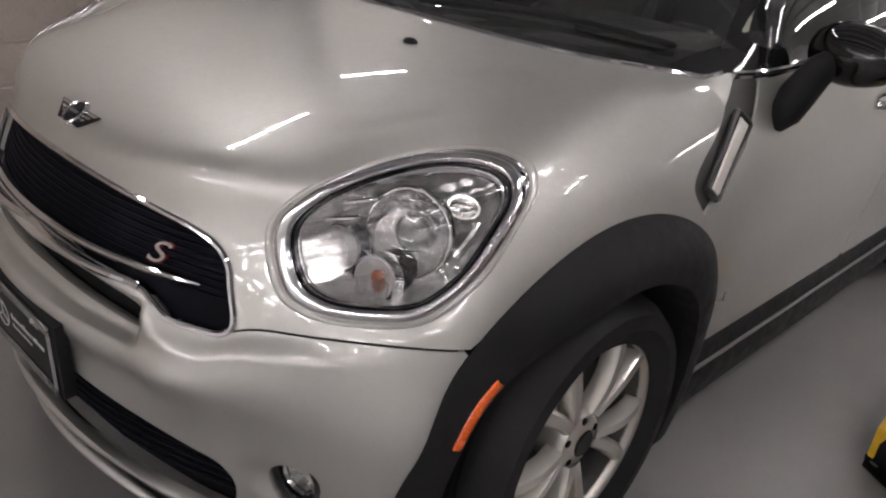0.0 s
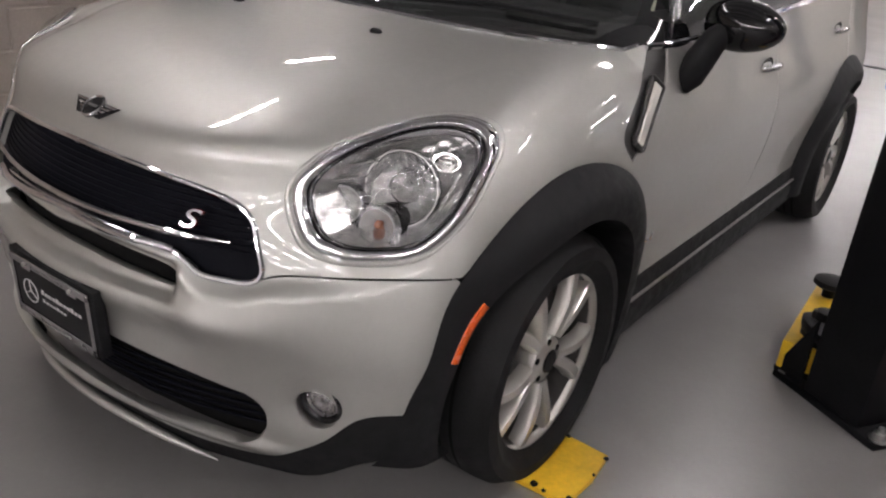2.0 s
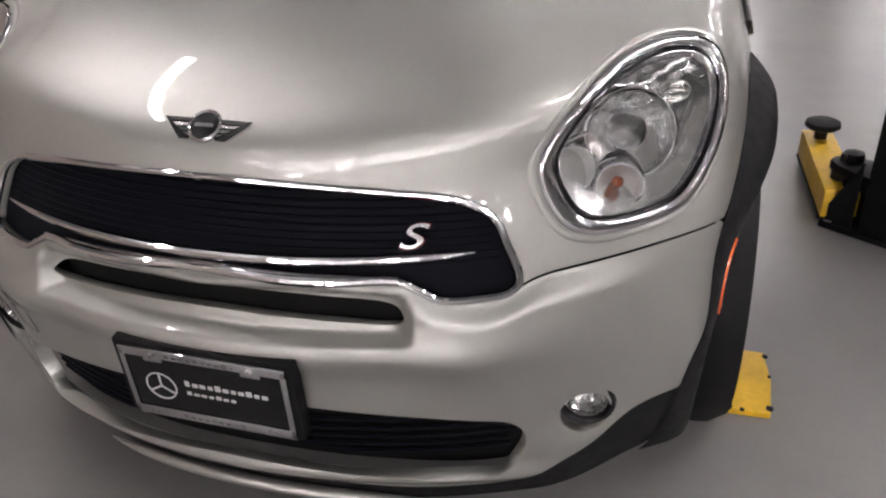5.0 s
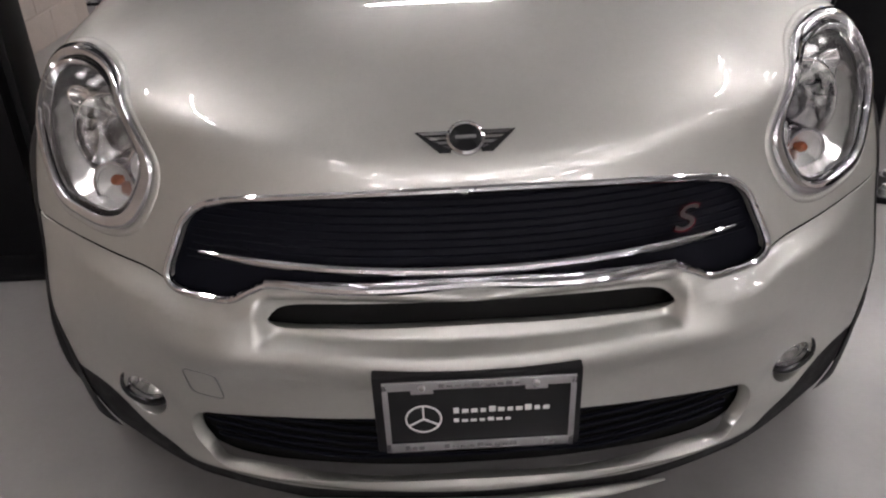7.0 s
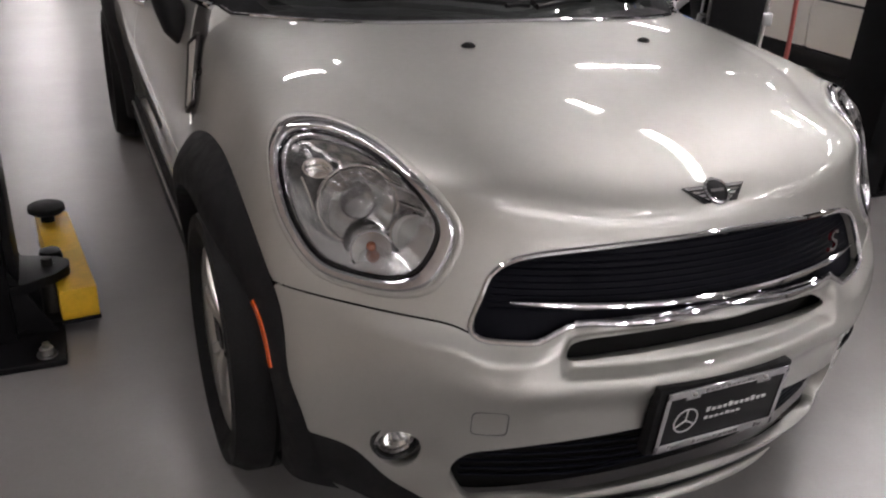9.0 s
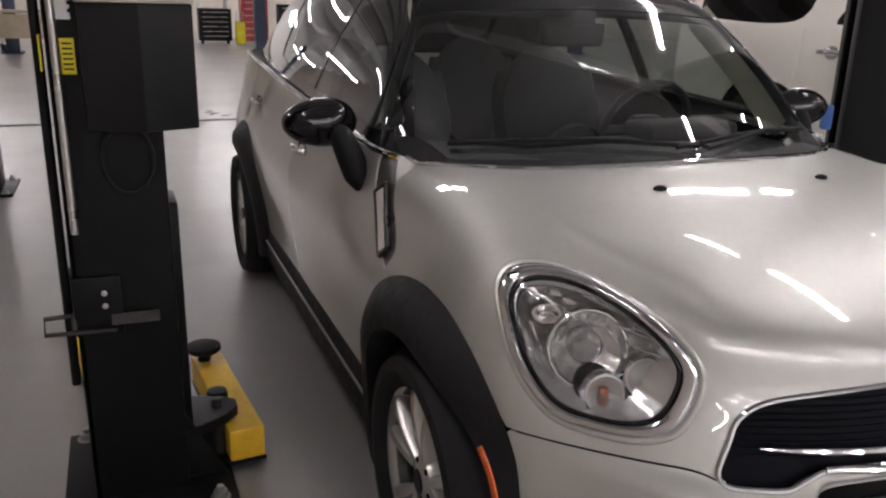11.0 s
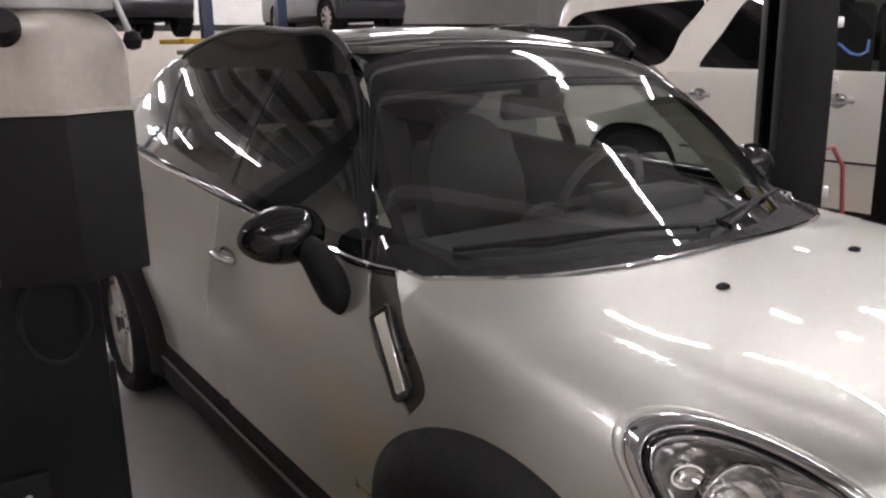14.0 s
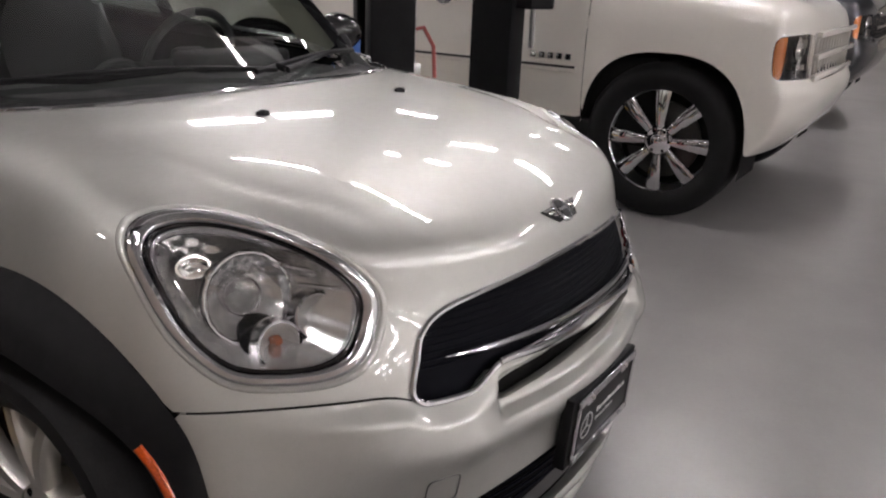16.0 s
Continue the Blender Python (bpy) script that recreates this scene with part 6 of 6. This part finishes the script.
    skin("windscreen", lambda P: house(P) + 0.004, globe((0, 3.0, 1.27), np.linspace(-42, 42, 60), np.linspace(-4, 35, 36)), lambda P: screen(P) - 0.008, SIDE_GLASS, v, thick=0).visible_shadow = False
    for s in (-1, 1):
        gr = sideways(np.linspace(1.7, 4.9, int(100 * n)), np.linspace(1.26, 1.75, int(30 * n)), s)
        for nm, w in (("front_window", front_win), ("rear_window", mid_win), ("quarter_window", back_win)):
            skin(nm, lambda P: house(P) + 0.004, gr, lambda P: w(P[..., 1], P[..., 2]) - 0.006, TINTED if nm != "front_window" else SIDE_GLASS, v, thick=0, far=1.6).visible_shadow = False
    skin("bonnet_cowl", lambda P: shell(P) + 0.01, globe((0, 2.0, 0.8), np.linspace(-75, 75, 60), np.linspace(30, 75, 30)), lambda P: all_of(1.30 - P[..., 1], P[..., 1] - 1.62, np.abs(P[..., 0]) - 0.85), BLACK_PLASTIC, v)
    part("cabin_floor", boxm((0, 3.0, 0.62), (1.86, 3.9, 0.5), 0.02), DEEP_BLACK, v)
    part("dashboard", boxm((0, 1.85, 1.16), (1.66, 0.5, 0.24), 0.06, seg=3), CABIN, v)
    for sx in (-0.42, 0.42):
        st = part("front_seat", boxm((sx, 2.75, 1.30), (0.50, 0.18, 0.75), 0.07, seg=3), SEAT, v)
        part("headrest", boxm((sx, 2.80, 1.74), (0.26, 0.10, 0.16), 0.04, seg=3), SEAT, st)
    part("steering_wheel", tube([(0.42 + 0.18 * math.cos(a), 2.16 - 0.08 * math.sin(a), 1.25 + 0.17 * math.sin(a)) for a in np.linspace(0, 2 * math.pi, 28, endpoint=False)], 0.016, 6, True), CABIN, v)
    if hood_open:
        bm = boxm((0, 0.62, 0.0), (1.55, 1.25, 0.04), 0.02, pose(0, 1.45, 1.30, 0, 0, 0) @ pose(0, 0, 0, 132, 0, 0))
        part("raised_bonnet", bm, paint, v)
    return v


suv = make_suv("sport_utility_vehicle", Matrix.Translation((3.86, -0.04, 0.0)), WHITE_PAINT, "white pearl sport utility vehicle with large chrome wheels")
dark = make_suv("sport_utility_vehicle", Matrix.Translation((7.75, 0.12, 0.0)), DARK_PAINT, "black sport utility vehicle parked with its bonnet raised", detail=False, far=True, hood_open=True)
for x, y, lift, paint, lab in ((3.4, 17.3, 1.75, DARK_PAINT, "dark car raised on a lift at the back"), (8.9, 17.6, 1.75, GREY_PAINT, "grey car raised on a lift at the back")):
    c = make_suv("raised_car", Matrix.Translation((x, y, 0)), paint, lab, detail=False, far=True, lift=lift)
for x, y in ((1.9, 19.7), (5.3, 19.7), (7.3, 19.9), (10.7, 19.9), (-2.35, 5.75), (-5.9, 19.6), (-3.5, 20.4)):
    p = lift_post("lift_post", x, y, 1 if x in (1.9, 7.3) else -1, "dark blue lift column at the back of the shop" if y > 10 else "black lift column in the next bay", navy=y > 10)
    if y > 10:
        d = 1 if x in (1.9, 7.3) else -1
        arm((x + d * 0.1, y + 0.1, 1.62), (x + d * 0.9, y + 0.8, 1.62), 0.1, 0.14, p)
        arm((x + d * 0.1, y - 0.1, 1.62), (x + d * 0.9, y - 0.8, 1.62), 0.1, 0.14, p)

# benches and chests along the back


def tool_chest(x, y, w, h, mat, label):
    t = thing("tool_chest", (x, y, 0), label, "tool chest")
    part("chest_body", boxm((0, 0, h / 2 + 0.06), (w, 0.5, h - 0.06), 0.015), mat, t)
    n = 6
    for k in range(n):
        d = part("drawer", boxm((0, -0.255, 0.12 + (k + 0.5) * (h - 0.16) / n), (w * 0.9, 0.02, (h - 0.16) / n * 0.86), 0.004), mat, t)
        part("drawer_pull", boxm((0, -0.272, 0.12 + (k + 0.78) * (h - 0.16) / n), (w * 0.8, 0.014, 0.014), 0.003), SATIN_METAL, d)
    for sx in (-1, 1):
        for sy in (-1, 1):
            part("castor", lathe([(0, -0.02), (0.05, -0.02), (0.05, 0.02), (0, 0.02)], 14, Matrix.Translation((sx * w * 0.4, sy * 0.18, 0.05)) @ pose(0, 0, 0, 0, 90, 0)), RUBBER, t)
    return t


tool_chest(2.45, 24.2, 0.75, 1.25, RED_PAINT, "red tool chest with drawers on castors")
tool_chest(1.35, 24.3, 0.9, 0.95, BOX_BLACK, "black tool chest with drawers on castors")
tool_chest(3.6, 24.2, 0.9, 1.1, BOX_BLACK, "black tool cabinet at the back wall")
tool_chest(-7.5, 24.2, 1.2, 1.1, RED_PAINT, "wide red tool chest at the back wall")
can = thing("yellow_caddy", (1.98, 23.7, 0), "small yellow caddy beside the tool chest", "caddy")
part("caddy_body", boxm((0, 0, 0.33), (0.26, 0.25, 0.62), 0.03), YELLOW_TAG, can)
part("caddy_handle", tube([(-0.1, 0, 0.63), (-0.1, 0, 0.9), (0.1, 0, 0.9), (0.1, 0, 0.63)], 0.012, 6), STEEL, can)
bench = thing("work_bench", (-3.3, 19.6, 0), "wooden workbench with a cluttered top", "bench")
part("bench_top", boxm((0, 0, 0.92), (1.5, 0.7, 0.06), 0.01), CARDBOARD, bench)
part("bench_panel", boxm((0, -0.3, 0.62), (1.4, 0.03, 0.5), 0.005), CARDBOARD, bench)
for sx in (-0.68, 0.68):
    for sy in (-0.28, 0.28):
        part("bench_leg", boxm((sx, sy, 0.445), (0.08, 0.08, 0.89), 0.008), LIFT_BLACK, bench)
for x in (-3.2, 1.0, 1.75):
    c = thing("column", (x, 24.9, 0), "slim white steel column at the back wall", "column")
    part("column_shaft", boxm((0, 0, 2.3), (0.14, 0.14, 4.6), 0.01), WALL_WHITE, c)

# painted blocks of the partition
block = part("block", boxm((0, 0, 0), (0.030, 0.390, 0.190), 0.004, None, 1), PARTITION, partition, smooth=False)
block.location = (-2.441, -1.35, 0.101)
for row in range(11):
    for k in range(16):
        if row or k:
            o = new("block", block.data)
            o.parent = partition
            o.location = (-2.441, -1.35 + 0.4 * k + (0.2 if row % 2 else 0), 0.101 + 0.2 * row)
for row in range(11):
    part("block_course", boxm((-2.441, -5.85, 0.101 + 0.2 * row), (0.030, 8.4, 0.19), 0.004, None, 1), PARTITION, partition, smooth=False)
